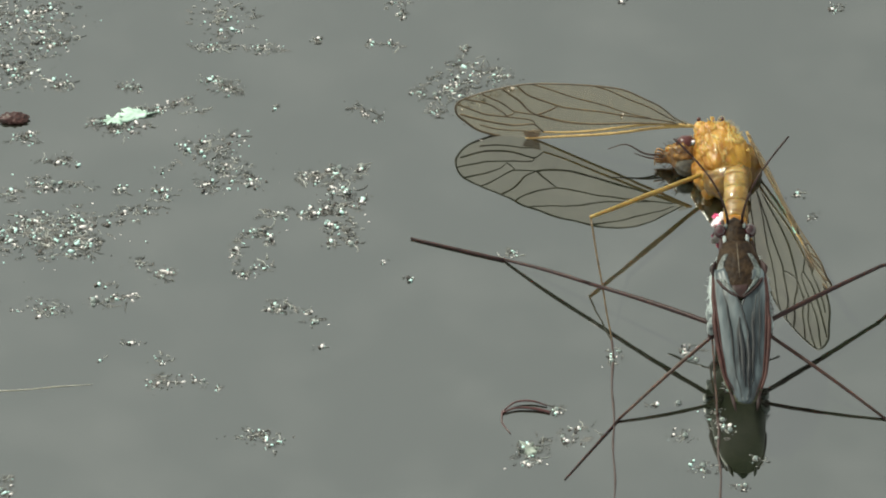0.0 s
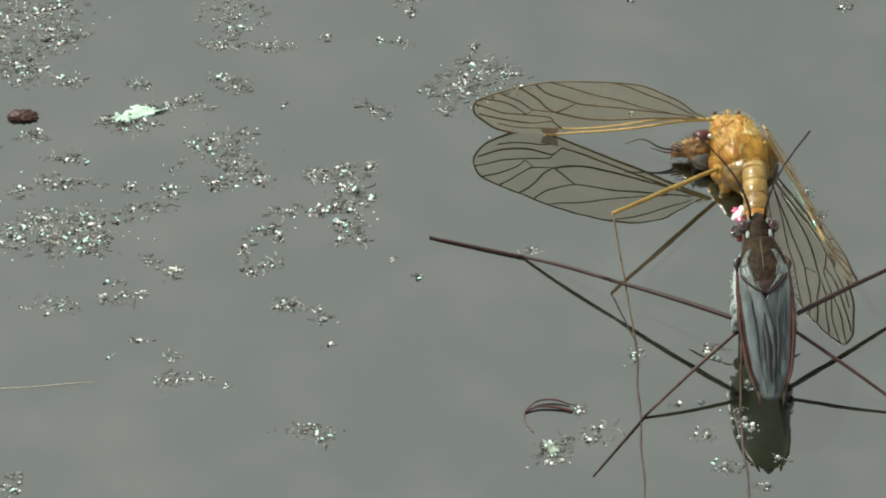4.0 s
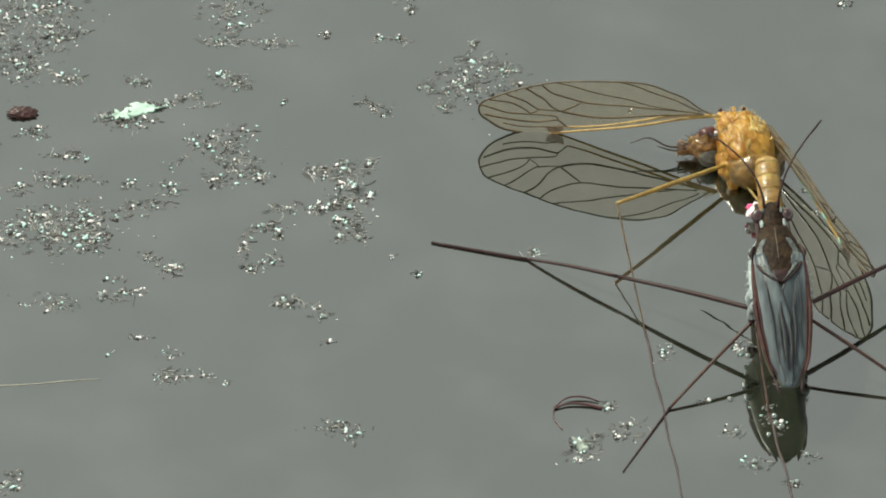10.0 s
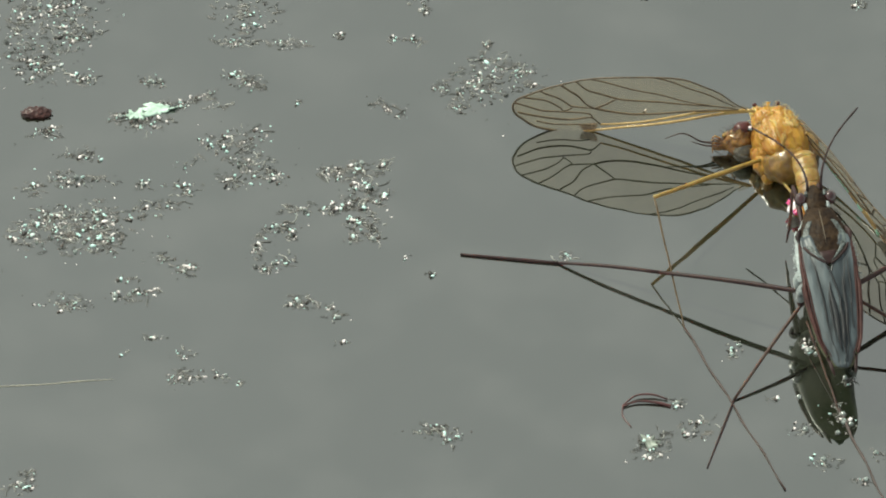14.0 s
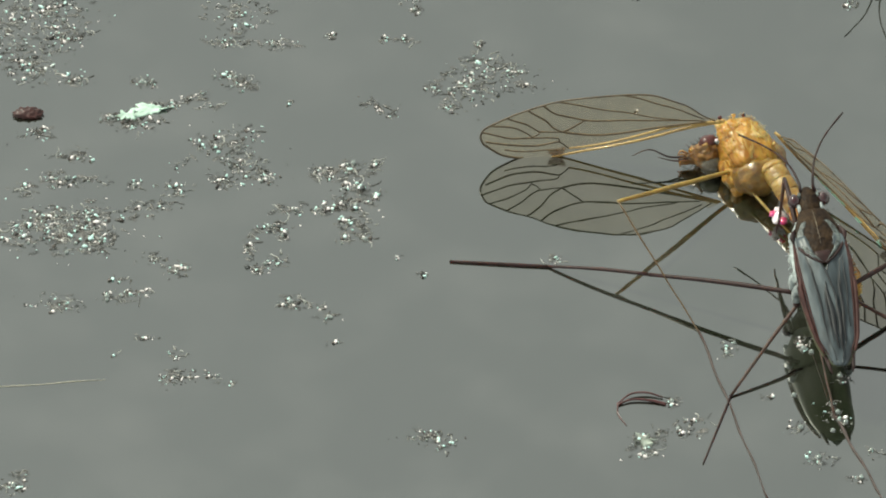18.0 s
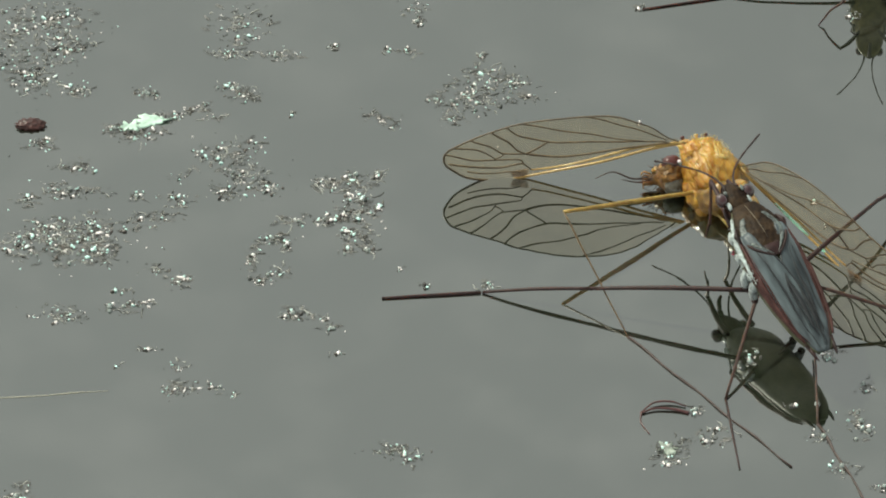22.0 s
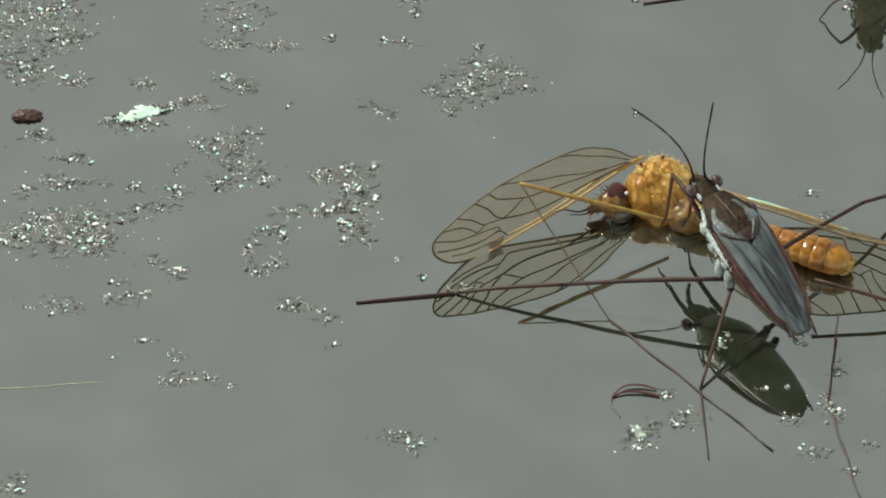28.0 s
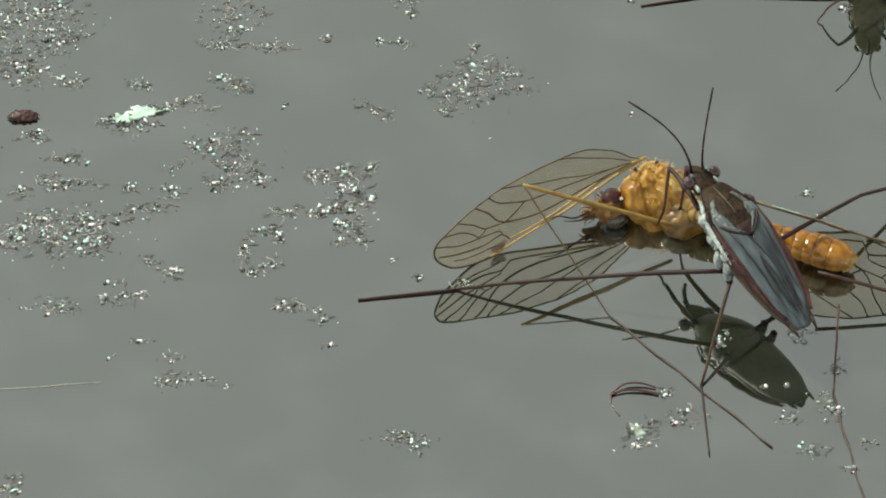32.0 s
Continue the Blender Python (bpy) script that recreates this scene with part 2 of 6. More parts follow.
def body_loft(bm, stations, n=20, power=2.3):
    """A body along x from stations (x, y, half width, top, bottom), with slightly squared sections."""
    rings = []
    for x, yc, w, top, bot in stations:
        ring = []
        for k in range(n):
            a = k * math.tau / n
            c, s = math.cos(a), math.sin(a)
            c = math.copysign(abs(c) ** (2 / power), c)
            s = math.copysign(abs(s) ** (2 / power), s)
            ring.append((x, yc + w * c, (top + bot) / 2 + (top - bot) / 2 * s))
        rings.append(ring)
    return loft(bm, rings)


def smooth_stations(stations, per=3):
    """More stations between the given ones, along a smooth curve."""
    a = np.array(stations, float)
    s, f = np.arange(len(a)), np.linspace(0, len(a) - 1, (len(a) - 1) * per + 1)
    out = []
    for v in f:
        i = min(int(v), len(a) - 2)
        t = v - i
        p0, p1, p2, p3 = a[max(i - 1, 0)], a[i], a[i + 1], a[min(i + 2, len(a) - 1)]
        out.append(0.5 * (2 * p1 + (p2 - p0) * t + (2 * p0 - 5 * p1 + 4 * p2 - p3) * t * t + (3 * p1 - p0 - 3 * p2 + p3) * t ** 3))
    return out


def blob(bm, centre, radii, lumps=0.0, freq=1.5, level=3, turn=None, crease=0.0, folds=0.0):
    """An ellipsoid with an uneven, if wanted furrowed, surface."""
    r = bmesh.ops.create_icosphere(bm, subdivisions=level, radius=1.0)
    for v in r["verts"]:
        d = v.co.normalized()
        k = 1 + lumps * noise.noise(d * freq + Vector(centre) * 3.1) + 0.5 * lumps * noise.noise(d * freq * 2.7) + 0.2 * lumps * noise.noise(d * freq * 7.0)
        if folds:
            k += folds * abs(math.sin(d.x * 5.5 + 2.6 * noise.noise(d * 1.7 + Vector(centre)) + d.z * 1.5)) - folds * 0.5
        if crease:
            q = d * 2.1 + Vector(centre)
            k -= crease * ((1 - abs(noise.noise(q))) ** 9 + 0.5 * (1 - abs(noise.noise(q * 2.3))) ** 12)
        co = Vector((d.x * radii[0], d.y * radii[1], d.z * radii[2])) * k
        v.co = (turn @ co if turn else co) + Vector(centre)
    return bm


def sheet(bm, f, nu, nv, thick):
    """A thin plate over the surface f(u, v), with thickness."""
    top = [[bm.verts.new(f(i / nu, j / nv)) for j in range(nv + 1)] for i in range(nu + 1)]
    low = [[bm.verts.new(v.co - Vector((0, 0, thick))) for v in row] for row in top]
    for i in range(nu):
        for j in range(nv):
            bm.faces.new((top[i][j], top[i + 1][j], top[i + 1][j + 1], top[i][j + 1]))
            bm.faces.new((low[i][j], low[i][j + 1], low[i + 1][j + 1], low[i + 1][j]))
    edge = [(i, 0) for i in range(nu)] + [(nu, j) for j in range(nv)] + [(i, nv) for i in range(nu, 0, -1)] + [(0, j) for j in range(nv, 0, -1)]
    for (a, b), (c, d) in zip(edge, edge[1:] + edge[:1]):
        bm.faces.new((top[a][b], low[a][b], low[c][d], top[c][d]))
    return bm


def empty(name, label, category, group=""):
    return tagged(new(name), label, category, group)


# ---- water ----
bm = bmesh.new()
bmesh.ops.create_grid(bm, x_segments=24, y_segments=24, size=40000.0)
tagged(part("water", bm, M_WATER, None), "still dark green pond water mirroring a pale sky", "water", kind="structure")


# ---- pond skater ----
SKATER_BODY = [(3.5, 0, 0.62, 0.62, -0.3), (2.6, 0, 1.08, 1.0, -0.75), (1.3, 0, 1.48, 1.2, -1.05), (0, 0, 1.55, 1.15, -1.12),
               (-1.5, 0, 1.48, 0.95, -1.0), (-3.0, 0, 1.36, 0.7, -0.75), (-4.5, 0, 1.14, 0.45, -0.45), (-5.5, 0, 0.78, 0.25, -0.2),
               (-6.0, 0, 0.42, 0.15, -0.02)]


def half_width(x):
    return float(np.interp(-x, [-s[0] for s in SKATER_BODY], [s[2] for s in SKATER_BODY]))


def top_of(x):
    return float(np.interp(-x, [-s[0] for s in SKATER_BODY], [s[3] for s in SKATER_BODY]))


def skater(label, mid=(8.6, 6.0, 5.3), size=1.0, feelers=1.0, hair=None, belly=None):
    """A pond skater: its base is its middle, x points forward. Returns the thing and its moving parts."""
    t = empty("pond_skater", label, "insect", "pond skaters")
    bm = body_loft(bmesh.new(), smooth_stations(SKATER_BODY), 24)
    hair = hair or M_SILVER
    body = part("body", bm, belly or M_BELLY, t, "dark olive underside")
    for s in (1, -1):
        bm = tube(bmesh.new(), [(-5.3, s * 0.72, 0.05), (-6.1, s * 0.62, 0.02), (-6.45, s * 0.55, 0.0)], (0.14, 0.09, 0.02))
        part("tail_spine", bm, M_DARK, body)
        # bright silvery hair on the flank
        def side(u, v, s=s):
            x = 3.15 - u * 4.2
            a = 0.36 + v * 0.28 * (1 - u ** 3)
            bulge = 0.10 + 0.08 * math.sin(math.pi * min(1, u * 1.05)) + 0.05 * noise.noise((u * 14, v * 5, s * 3))
            w = half_width(x) + bulge
            mid, hgt = (top_of(x) - 1.0) / 2, (top_of(x) + 1.0) / 2
            return (x, s * w * math.cos(a * 0.9), mid + hgt * math.sin(a) * 0.98)
        def band(u, v, s=s):
            x = 2.9 - u * 8.6
            a = 0.10 + v * 0.55 * min(1.0, (1 - u) * 3)
            mid, hgt = (top_of(x) - 1.0) / 2, (top_of(x) + 1.0) / 2
            if x < -1.5:
                k = min(1.0, (-1.5 - x) / 3.0)
                mid, hgt = mid + k * (0.5 * top_of(x) + 0.1 - mid), hgt + k * (0.5 * top_of(x) + 0.1 - hgt)
            return (x, s * (half_width(x) + 0.035) * math.cos(a * 0.9), mid + hgt * math.sin(a) * 0.98)
        part("side_band", sheet(bmesh.new(), band, 40, 6, 0.03), M_EDGE, t, "dark reddish side of the body")
        part("flank", sheet(bmesh.new(), side, 40, 10, 0.03), hair, t, "silvery white hairy flank")
        for c, r in (((0.9, 1.54, 0.05), (0.28, 0.12, 0.26)), ((-0.35, 1.52, 0.05), (0.26, 0.12, 0.24)), ((2.1, 1.30, 0.1), (0.34, 0.15, 0.36))):
            part("flank_tuft", blob(bmesh.new(), (c[0], s * c[1], c[2]), r, 0.35, 3.0, 3), hair, t, "silvery hair above the leg joint")
        pts = [(1.5 - i * 0.36, s * half_width(1.5 - i * 0.36) * (0.93 if i < 8 else 0.98), top_of(1.5 - i * 0.36) * 0.72 + 0.14) for i in range(20)]
        part("body_edge", tube(bmesh.new(), smooth_line(pts, 2), (0.07, 0.12, 0.13, 0.11, 0.07), 8), M_EDGE, t, "reddish brown body edge")
    # a fringe of silvery hair along the flanks
    hairs, rng = bmesh.new(), random.Random(8)
    for i in range(200):
        s, x = rng.choice((1, -1)), rng.uniform(-1.0, 3.0)
        a = rng.uniform(0.0, 0.75)
        mid_z, tall = (top_of(x) - 1.0) / 2, (top_of(x) + 1.0) / 2
        p = Vector((x, s * (half_width(x) + 0.04) * math.cos(a), mid_z + tall * math.sin(a)))
        way = Vector((rng.gauss(-0.25, 0.3), s, rng.gauss(0.1, 0.35))).normalized()
        tube(hairs, [p, p + way * rng.uniform(0.10, 0.34)], (0.028, 0.008), 4)
    part("hair_fringe", hairs, hair, t, "silvery hair standing off the flanks", kind="stuff")
    # head, eyes, beak
    head = part("head", body_loft(bmesh.new(), smooth_stations([(3.25, 0, 0.55, 0.62, -0.2), (3.8, 0, 0.68, 0.72, -0.3), (4.4, 0, 0.66, 0.7, -0.3),
                (4.9, 0, 0.42, 0.55, -0.2), (5.2, 0, 0.18, 0.35, -0.1)]), 18), M_BROWN, t, "brown head")
    if belly:
        part("throat", body_loft(bmesh.new(), smooth_stations([(2.7, 0, 1.0, 0.2, -0.75), (3.4, 0, 1.12, 0.3, -0.7), (4.1, 0, 1.06, 0.3, -0.62), (4.7, 0, 0.82, 0.3, -0.5), (5.15, 0, 0.45, 0.2, -0.3)]), 18), belly, head, "broad pale throat")
    for s in (1, -1):
        part("eye", blob(bmesh.new(), (4.30, s * 0.80, 0.42), (0.40, 0.34, 0.36), 0.02), M_EYE, head, "glossy dark red eye")
        part("cheek", blob(bmesh.new(), (3.80, s * 0.60, 0.46), (0.26, 0.11, 0.15), 0.3), M_SILVER, head, "silvery cheek")
        part("face_patch", blob(bmesh.new(), (4.50, s * 0.50, 0.64), (0.17, 0.09, 0.09), 0.3, level=3), M_BAND, head, "silvery patch beside the eye")
    part("beak", tube(bmesh.new(), smooth_line([(5.05, 0, 0.1), (5.35, 0, -0.35), (5.3, 0, -1.0), (5.05, 0, -1.5)]), (0.17, 0.15, 0.09), 8), M_DARK, head)

    # pronotum: a brown shield that ends in a point between the wings
    def shield_width(u):
        return float(np.interp(u, (0, 0.1, 0.3, 0.46, 0.55, 0.66, 0.78, 0.9, 0.96, 1.0), (0.66, 0.84, 1.12, 1.30, 1.34, 1.26, 1.02, 0.62, 0.36, 0.10)))

    def shield(u, v, lift=0.0):
        x = 3.45 - u * 3.75
        y = (v * 2 - 1) * shield_width(u)
        dent = 0.05 * math.exp(-((u - 0.22) / 0.07) ** 2)
        return (x, y, top_of(x) + 0.22 + lift - dent - 0.40 * (y / 1.45) ** 2 * (1.2 if u < 0.7 else 0.8) + 0.035 * noise.noise((x * 3, y * 4, 0)))
    pro = part("pronotum", sheet(bmesh.new(), shield, 36, 20, 0.14), M_BROWN, t, "mottled brown shield")
    part("keel", tube(bmesh.new(), [(3.3 - i * 0.24, 0, shield((0.15 + i * 0.24) / 3.75, 0.5)[2]) for i in range(11)], (0.012, 0.03, 0.025, 0.01), 6), M_KEEL, pro, "pale midline")
    for s in (1, -1):
        # grey hairy lobe beside the dark middle, inside a black rim
        def lobe(u, v, s=s):
            k = 0.26 + 0.72 * u
            inner, outer = 0.60 + 0.08 * u, 0.90 - 0.02 * u
            w = (inner + (outer - inner) * v) * math.sin(math.pi * min(1.0, 0.12 + u * 0.86)) ** 0.25
            return shield(k, 0.5 + 0.5 * s * min(w, 0.9), 0.02 + 0.025 * math.sin(math.pi * v) + 0.012 * noise.noise((u * 19, v * 9, s)))
        part("shield_lobe", sheet(bmesh.new(), lobe, 26, 7, 0.03), M_BAND, pro, "grey hairy lobe of the shield")
        pts = [shield(0.40 + 0.6 * k / 12, 0.5 + 0.5 * s * 0.97, 0.005) for k in range(13)]
        part("shield_rim", tube(bmesh.new(), smooth_line(pts, 2), (0.03, 0.07, 0.08, 0.075, 0.06), 8), M_DARK, pro, "dark red rim of the shield")
        pts = [(2.1, s * 1.20, 1.05), (1.65, s * 1.40, 1.06), (1.2, s * 1.38, 1.08)]
        part("shoulder", tube(bmesh.new(), smooth_line(pts), (0.05, 0.16, 0.05), 8), M_DARK, t, "dark shoulder")
    def point(u, v):
        p = shield(0.80 + u * 0.195, 0.5 + (v - 0.5) * (0.45 + 0.5 * u))
        return (p[0], p[1], p[2] + 0.016)
    part("shield_tip", sheet(bmesh.new(), point, 12, 8, 0.03), M_DARK, pro, "dark reddish shield tip")

    # folded wings, one over the other
    def wing_top(x, y):
        w = half_width(x)
        return top_of(x) + 0.16 - 0.30 * (y / max(w, 0.3)) ** 2
    for s, lift in ((-1, 0.0), (1, 0.05)):
        def plate(u, v, s=s, lift=lift):
            x = 1.55 - u * 7.7
            outer = half_width(max(x, -5.2)) * (0.90 if u < 0.76 else 0.90 * math.sqrt(max(0.0, 1 - ((u - 0.76) / 0.242) ** 2)) + 0.02)
            inner = float(np.interp(u, (0, 0.18, 0.28, 0.5, 0.9, 1.0), (0.75, 0.40, 0.0, -0.38, -0.30, -0.02)))
            y = inner + (outer - inner) * v
            return (x, s * y, wing_top(x, y) + lift + 0.03 * math.sin(v * 7.5 + u * 3) + 0.02 * noise.noise((x * 2, y * 5, s)))
        wing = part("wing_cover", sheet(bmesh.new(), plate, 34, 10, 0.035), M_WING, t, "blue-grey folded wing")
        for v0, v1, r in ((0.03, 0.08, 0.06), (0.52, 0.62, 0.034), (0.97, 0.95, 0.06)):
            pts = [Vector(plate(0.08 + k * 0.08, v0 + (v1 - v0) * k / 11)) + Vector((0, 0, 0.0)) for k in range(12)]
            part("wing_vein", tube(bmesh.new(), smooth_line(pts, 2), (0.02, r, r * 0.9, 0.02), 6), M_EDGE if v0 > 0.9 else M_STREAK, wing, "dark vein")
        # blackish folds that show through where the wings overlap
        for y0, y1, xa, xb, r in ((0.16, 0.02, -1.4, -5.3, 0.15), (-0.30, -0.16, -2.2, -5.5, 0.12), (0.78, 0.46, -0.4, -4.6, 0.06)) if s > 0 else ((0.60, 0.42, -1.0, -5.0, 0.10), (1.02, 0.80, 0.2, -4.0, 0.045)):
            pts = [(xa + (xb - xa) * k / 9, s * (y0 + (y1 - y0) * k / 9) + 0.03 * math.sin(k * 1.1), wing_top(xa + (xb - xa) * k / 9, y0) + 0.15) for k in range(10)]
            part("wing_streak", tube(bmesh.new(), smooth_line(pts, 2), (0.015, r, r * 0.9, 0.015), 6, 0.45), M_STREAK, wing, "blackish streak")

    moving = {"antenna": [], "fore": []}
    for s, length in ((1, 5.35), (-1, 5.25)):
        # four joints that bow a little; it runs from its own origin along x
        length *= feelers
        pts = [(length * k / 16, 0, 0.13 * length * math.sin(math.pi * (k / 16) ** 0.8)) for k in range(17)]
        a = part("antenna", tube(bmesh.new(), pts[:6], (0.085, 0.07, 0.06, 0.062), 8), M_DARK, t, "thin dark antenna")
        for i, j, r in ((5, 9, 0.058), (9, 12, 0.056), (12, 16, 0.06)):
            part("antenna_joint", tube(bmesh.new(), pts[i:j + 1], (r * 0.7, r, r, r * 0.75), 8), M_DARK, a)
        a.location = Vector((4.75, s * 0.38, 0.5)) * MM
        moving["antenna"].append(a)
        for nm, ln, r in (("fore_femur", 3.4, (0.15, 0.16, 0.11)), ("fore_tibia", 2.5, (0.105, 0.09, 0.075)), ("fore_tarsus", 1.0, (0.07, 0.06, 0.035))):
            pts = [(ln * k / 8, 0, 0.07 * ln * math.sin(math.pi * k / 8)) for k in range(9)]
            moving["fore"].append(part(nm, tube(bmesh.new(), pts, r, 10), M_LEG if nm != "fore_tibia" else M_PALE_LEG, t, "short brown grasping foreleg"))
        for nm, hx, hz in (("mid", -0.3, -1.15), ("hind", -1.2, -1.0)):
            coxa = part("coxa", tube(bmesh.new(), smooth_line([(hx + 0.55, s * 1.22, hz + 1.0), (hx + 0.3, s * 1.50, hz + 0.55), (hx + 0.02, s * 1.56, hz + 0.1)]), (0.22, 0.30, 0.26, 0.18), 12), hair, t, "pale hairy leg base")
            part("trochanter", blob(bmesh.new(), (hx - 0.02, s * 1.54, hz + 0.0), (0.24, 0.2, 0.22), 0.12, level=3), M_DARK, coxa, "dark leg joint")
    # long legs: each segment runs from its own origin along x
    for key, s, lens, rad in (("mid_left", 1, mid, (0.14, 0.108, 0.095)), ("mid_right", -1, mid, (0.14, 0.108, 0.095)),
                              ("hind_left", 1, (7.4, 5.0, 0), (0.105, 0.062, 0)), ("hind_right", -1, (8.2, 5.0, 0), (0.105, 0.062, 0))):
        segs = []
        names = ("femur", "tibia", "tarsus") if lens[2] else ("femur", "tarsus")
        for nm, ln, r in zip(names, lens, rad):
            pts = [(ln * k / 8, 0, (0.0 if nm == "tarsus" else 0.12 * math.sin(math.pi * k / 8))) for k in range(9)]
            mt = M_LEG if key.startswith("mid") or nm == "tarsus" else M_PALE_LEG
            segs.append(part(nm, tube(bmesh.new(), pts, (r * 0.9, r, r * 0.85, r * 0.72), 10), mt, t, "long thin brown leg"))
            part("knee", blob(bmesh.new(), (ln, 0, 0), (r * 0.95, r * 0.95, r * 0.95), level=1), M_DARK, segs[-1])
        moving[key] = segs
    if size != 1.0:
        for o in t.children_recursive:
            o.data.transform(Matrix.Scale(size, 4))
            o.location *= size
    return t, moving


# ---- drowned crane fly ----
def wing_outline():
    lead = [(0, 0.3), (0.8, 0.08), (2.2, -0.34), (3.8, -0.9), (5.4, -1.38), (7, -1.82), (8.6, -2.27), (9.4, -2.4), (10.3, -2.37), (11.2, -2.08), (12.1, -1.5), (12.75, -0.65), (12.93, 0.1)]
    trail = [(12.93, 0.1), (12.64, 0.82), (12, 1.27), (11, 1.75), (10, 2.12), (8.7, 2.6), (7, 2.93), (5.1, 3.06), (3.5, 2.88), (2.2, 2.25), (1.4, 1.6), (0.7, 0.9), (0.1, 0.4), (0, 0.3)]
    line = lambda p: np.array([(v.x, v.y) for v in smooth_line([(a, b, 0) for a, b in p], 5)])
    return line(lead), line(trail)


def wing_height(u, v):
    """The wing bends towards its front near the root and is finely pleated along its veins."""
    return -0.55 * max(0.0, 1 - u / 8.8) ** 1.3 + 0.035 * math.sin(v * 4.2 + u * 0.5) + 0.04 * math.sin(u * 0.8)


def fly_wing(t, label, root, wet=False):
    """A crane fly's wing: u runs from its root to its tip, v from its leading edge up. Returns the membrane, with its veins."""
    lead, trail = wing_outline()
    trail = trail[::-1]
    def skin(a, b):
        u = 12.92 * (1 - (1 - a) ** 1.4)
        lo = np.interp(u, np.maximum.accumulate(lead[:, 0]), lead[:, 1])
        hi = np.interp(u, np.maximum.accumulate(trail[:, 0]), trail[:, 1])
        v = lo + (hi - lo) * b
        return Vector((u, v, wing_height(u, v)))
    bm = bmesh.new()
    sheet(bm, lambda a, b: skin(a, b), 56, 18, 0.02)
    w = part("wing", bm, M_MEMBRANE, t, label)

    def vein(name, pts, r, mat=M_VEIN, lab=""):
        p = [Vector((v.x, v.y, wing_height(v.x, v.y) - 0.01)) for v in smooth_line([(a, b, 0) for a, b in pts], 5)]
        part(name, tube(bmesh.new(), p, (r * 1.12, r * 1.08, r * 0.8), 6), mat, w, lab)
    vein("leading_vein", [(-0.3, 0.36), (0.8, 0.08), (2.2, -0.34), (3.8, -0.9), (5.4, -1.38), (7, -1.82), (8.6, -2.27), (9.4, -2.4)], 0.07, M_COSTA, "thick yellow leading vein")
    vein("leading_vein", [(-0.2, 0.42), (0.7, 0.28), (2.2, 0), (3.8, -0.47), (5.4, -0.97), (7, -1.4), (8.2, -1.6)], 0.062, M_COSTA, "thick yellow leading vein")
    vein("rim", [(9.4, -2.4), (10.3, -2.37), (11.2, -2.08), (12.1, -1.5), (12.75, -0.65), (12.93, 0.1), (12.64, 0.82), (12, 1.27), (11, 1.75), (10, 2.12)], 0.058)
    vein("rim", [(10, 2.12), (8.7, 2.6), (7, 2.93), (5.1, 3.06), (3.5, 2.88), (2.2, 2.25), (1.4, 1.6), (0.7, 0.9), (0.1, 0.4)], 0.042)
    vein("vein", [(12.68, -0.34), (11.6, -0.87), (10.7, -1.12), (9.8, -1.2), (8.97, -1.04), (8.6, -1.05), (8.2, -1.55)], 0.05)
    vein("vein", [(11.7, -1.3), (10.9, -1.55), (10.1, -1.64), (9.34, -1.63), (8.8, -1.75)], 0.036)
    vein("vein", [(12.83, 0.45), (11.9, 0), (11.3, -0.28), (10.65, -0.4), (9.9, -0.52), (8.8, -0.7), (8.62, -1.03)], 0.042)
    vein("vein", [(12.35, 1.04), (11.2, 0.62), (10.45, 0.07), (10.15, -0.35)], 0.042)
    vein("vein", [(11.4, 1.55), (10.55, 0.91), (9.8, 0.15), (9.55, 0.06), (9.04, -0.03), (8.45, -0.1)], 0.042)
    vein("vein", [(10.15, -0.38), (9.85, -0.2), (9.58, 0.08)], 0.034)
    vein("vein", [(10.25, 2.02), (9.48, 1.22), (8.97, 0.35), (8.45, -0.1)], 0.052)
    vein("vein", [(8.45, -0.1), (7.6, -0.38), (6.6, -0.52), (5.2, -0.4), (3.7, -0.14), (2.1, 0.1), (0.6, 0.36)], 0.055)
    vein("vein", [(8.45, -0.1), (7.75, 0.42), (7.19, 0.87)], 0.048)
    vein("vein", [(9.4, 2.34), (8.9, 1.72), (8.31, 1.36), (7.19, 0.87), (6.1, 0.8), (4.9, 0.8), (3.65, 0.68), (2.1, 0.56), (0.8, 0.44)], 0.046)
    vein("vein", [(8.6, 2.6), (6.7, 2.02), (5.1, 1.52), (3.65, 0.97), (2.1, 0.62)], 0.036)
    vein("vein", [(5.1, 3.05), (3.9, 2.55), (2.7, 1.85), (1.5, 1.15), (0.7, 0.62)], 0.036)
    part("wing_lobe", sheet(bmesh.new(), lambda a, b: Vector((root + (0.42 - root) * a, 0.22 + b * (0.35 + 0.3 * a), wing_height(0, 0.3))), 8, 4, 0.025), M_MEMBRANE, w)
    part("wing_root", tube(bmesh.new(), smooth_line([(1.4, 0.0, wing_height(1.4, 0)), (0.4, 0.25, wing_height(0.4, 0.2)), (0.4 * root, 0.36, -0.55), (root, 0.32, -0.5)]), (0.05, 0.11, 0.13, 0.09), 8, 0.7), M_COSTA, w, "yellow wing root")
    spot = sheet(bmesh.new(), lambda a, b: Vector((8.35 + 1.0 * a, -1.62 - 0.12 * a - b * 0.62 * math.sqrt(max(0.02, 1 - (2 * a - 1) ** 2)), wing_height(8.8, -2) + 0.035)), 12, 6, 0.07)
    part("wing_spot", spot, M_STIGMA, w, "brown wing spot")
    # wet: adds strips along the leading vein, painted as sun glints
    if wet:
        for a, b in ((2.8, 5.3), (6.1, 6.6), (7.9, 8.3)):
            line = [(u, float(np.interp(u, (2.2, 3.8, 5.4, 7, 8.6), (-0.34, -0.9, -1.38, -1.82, -2.27)))) for u in np.linspace(a, b, 7)]
            pts = [(u, v + 0.02, wing_height(u, v) - 0.01) for u, v in line]
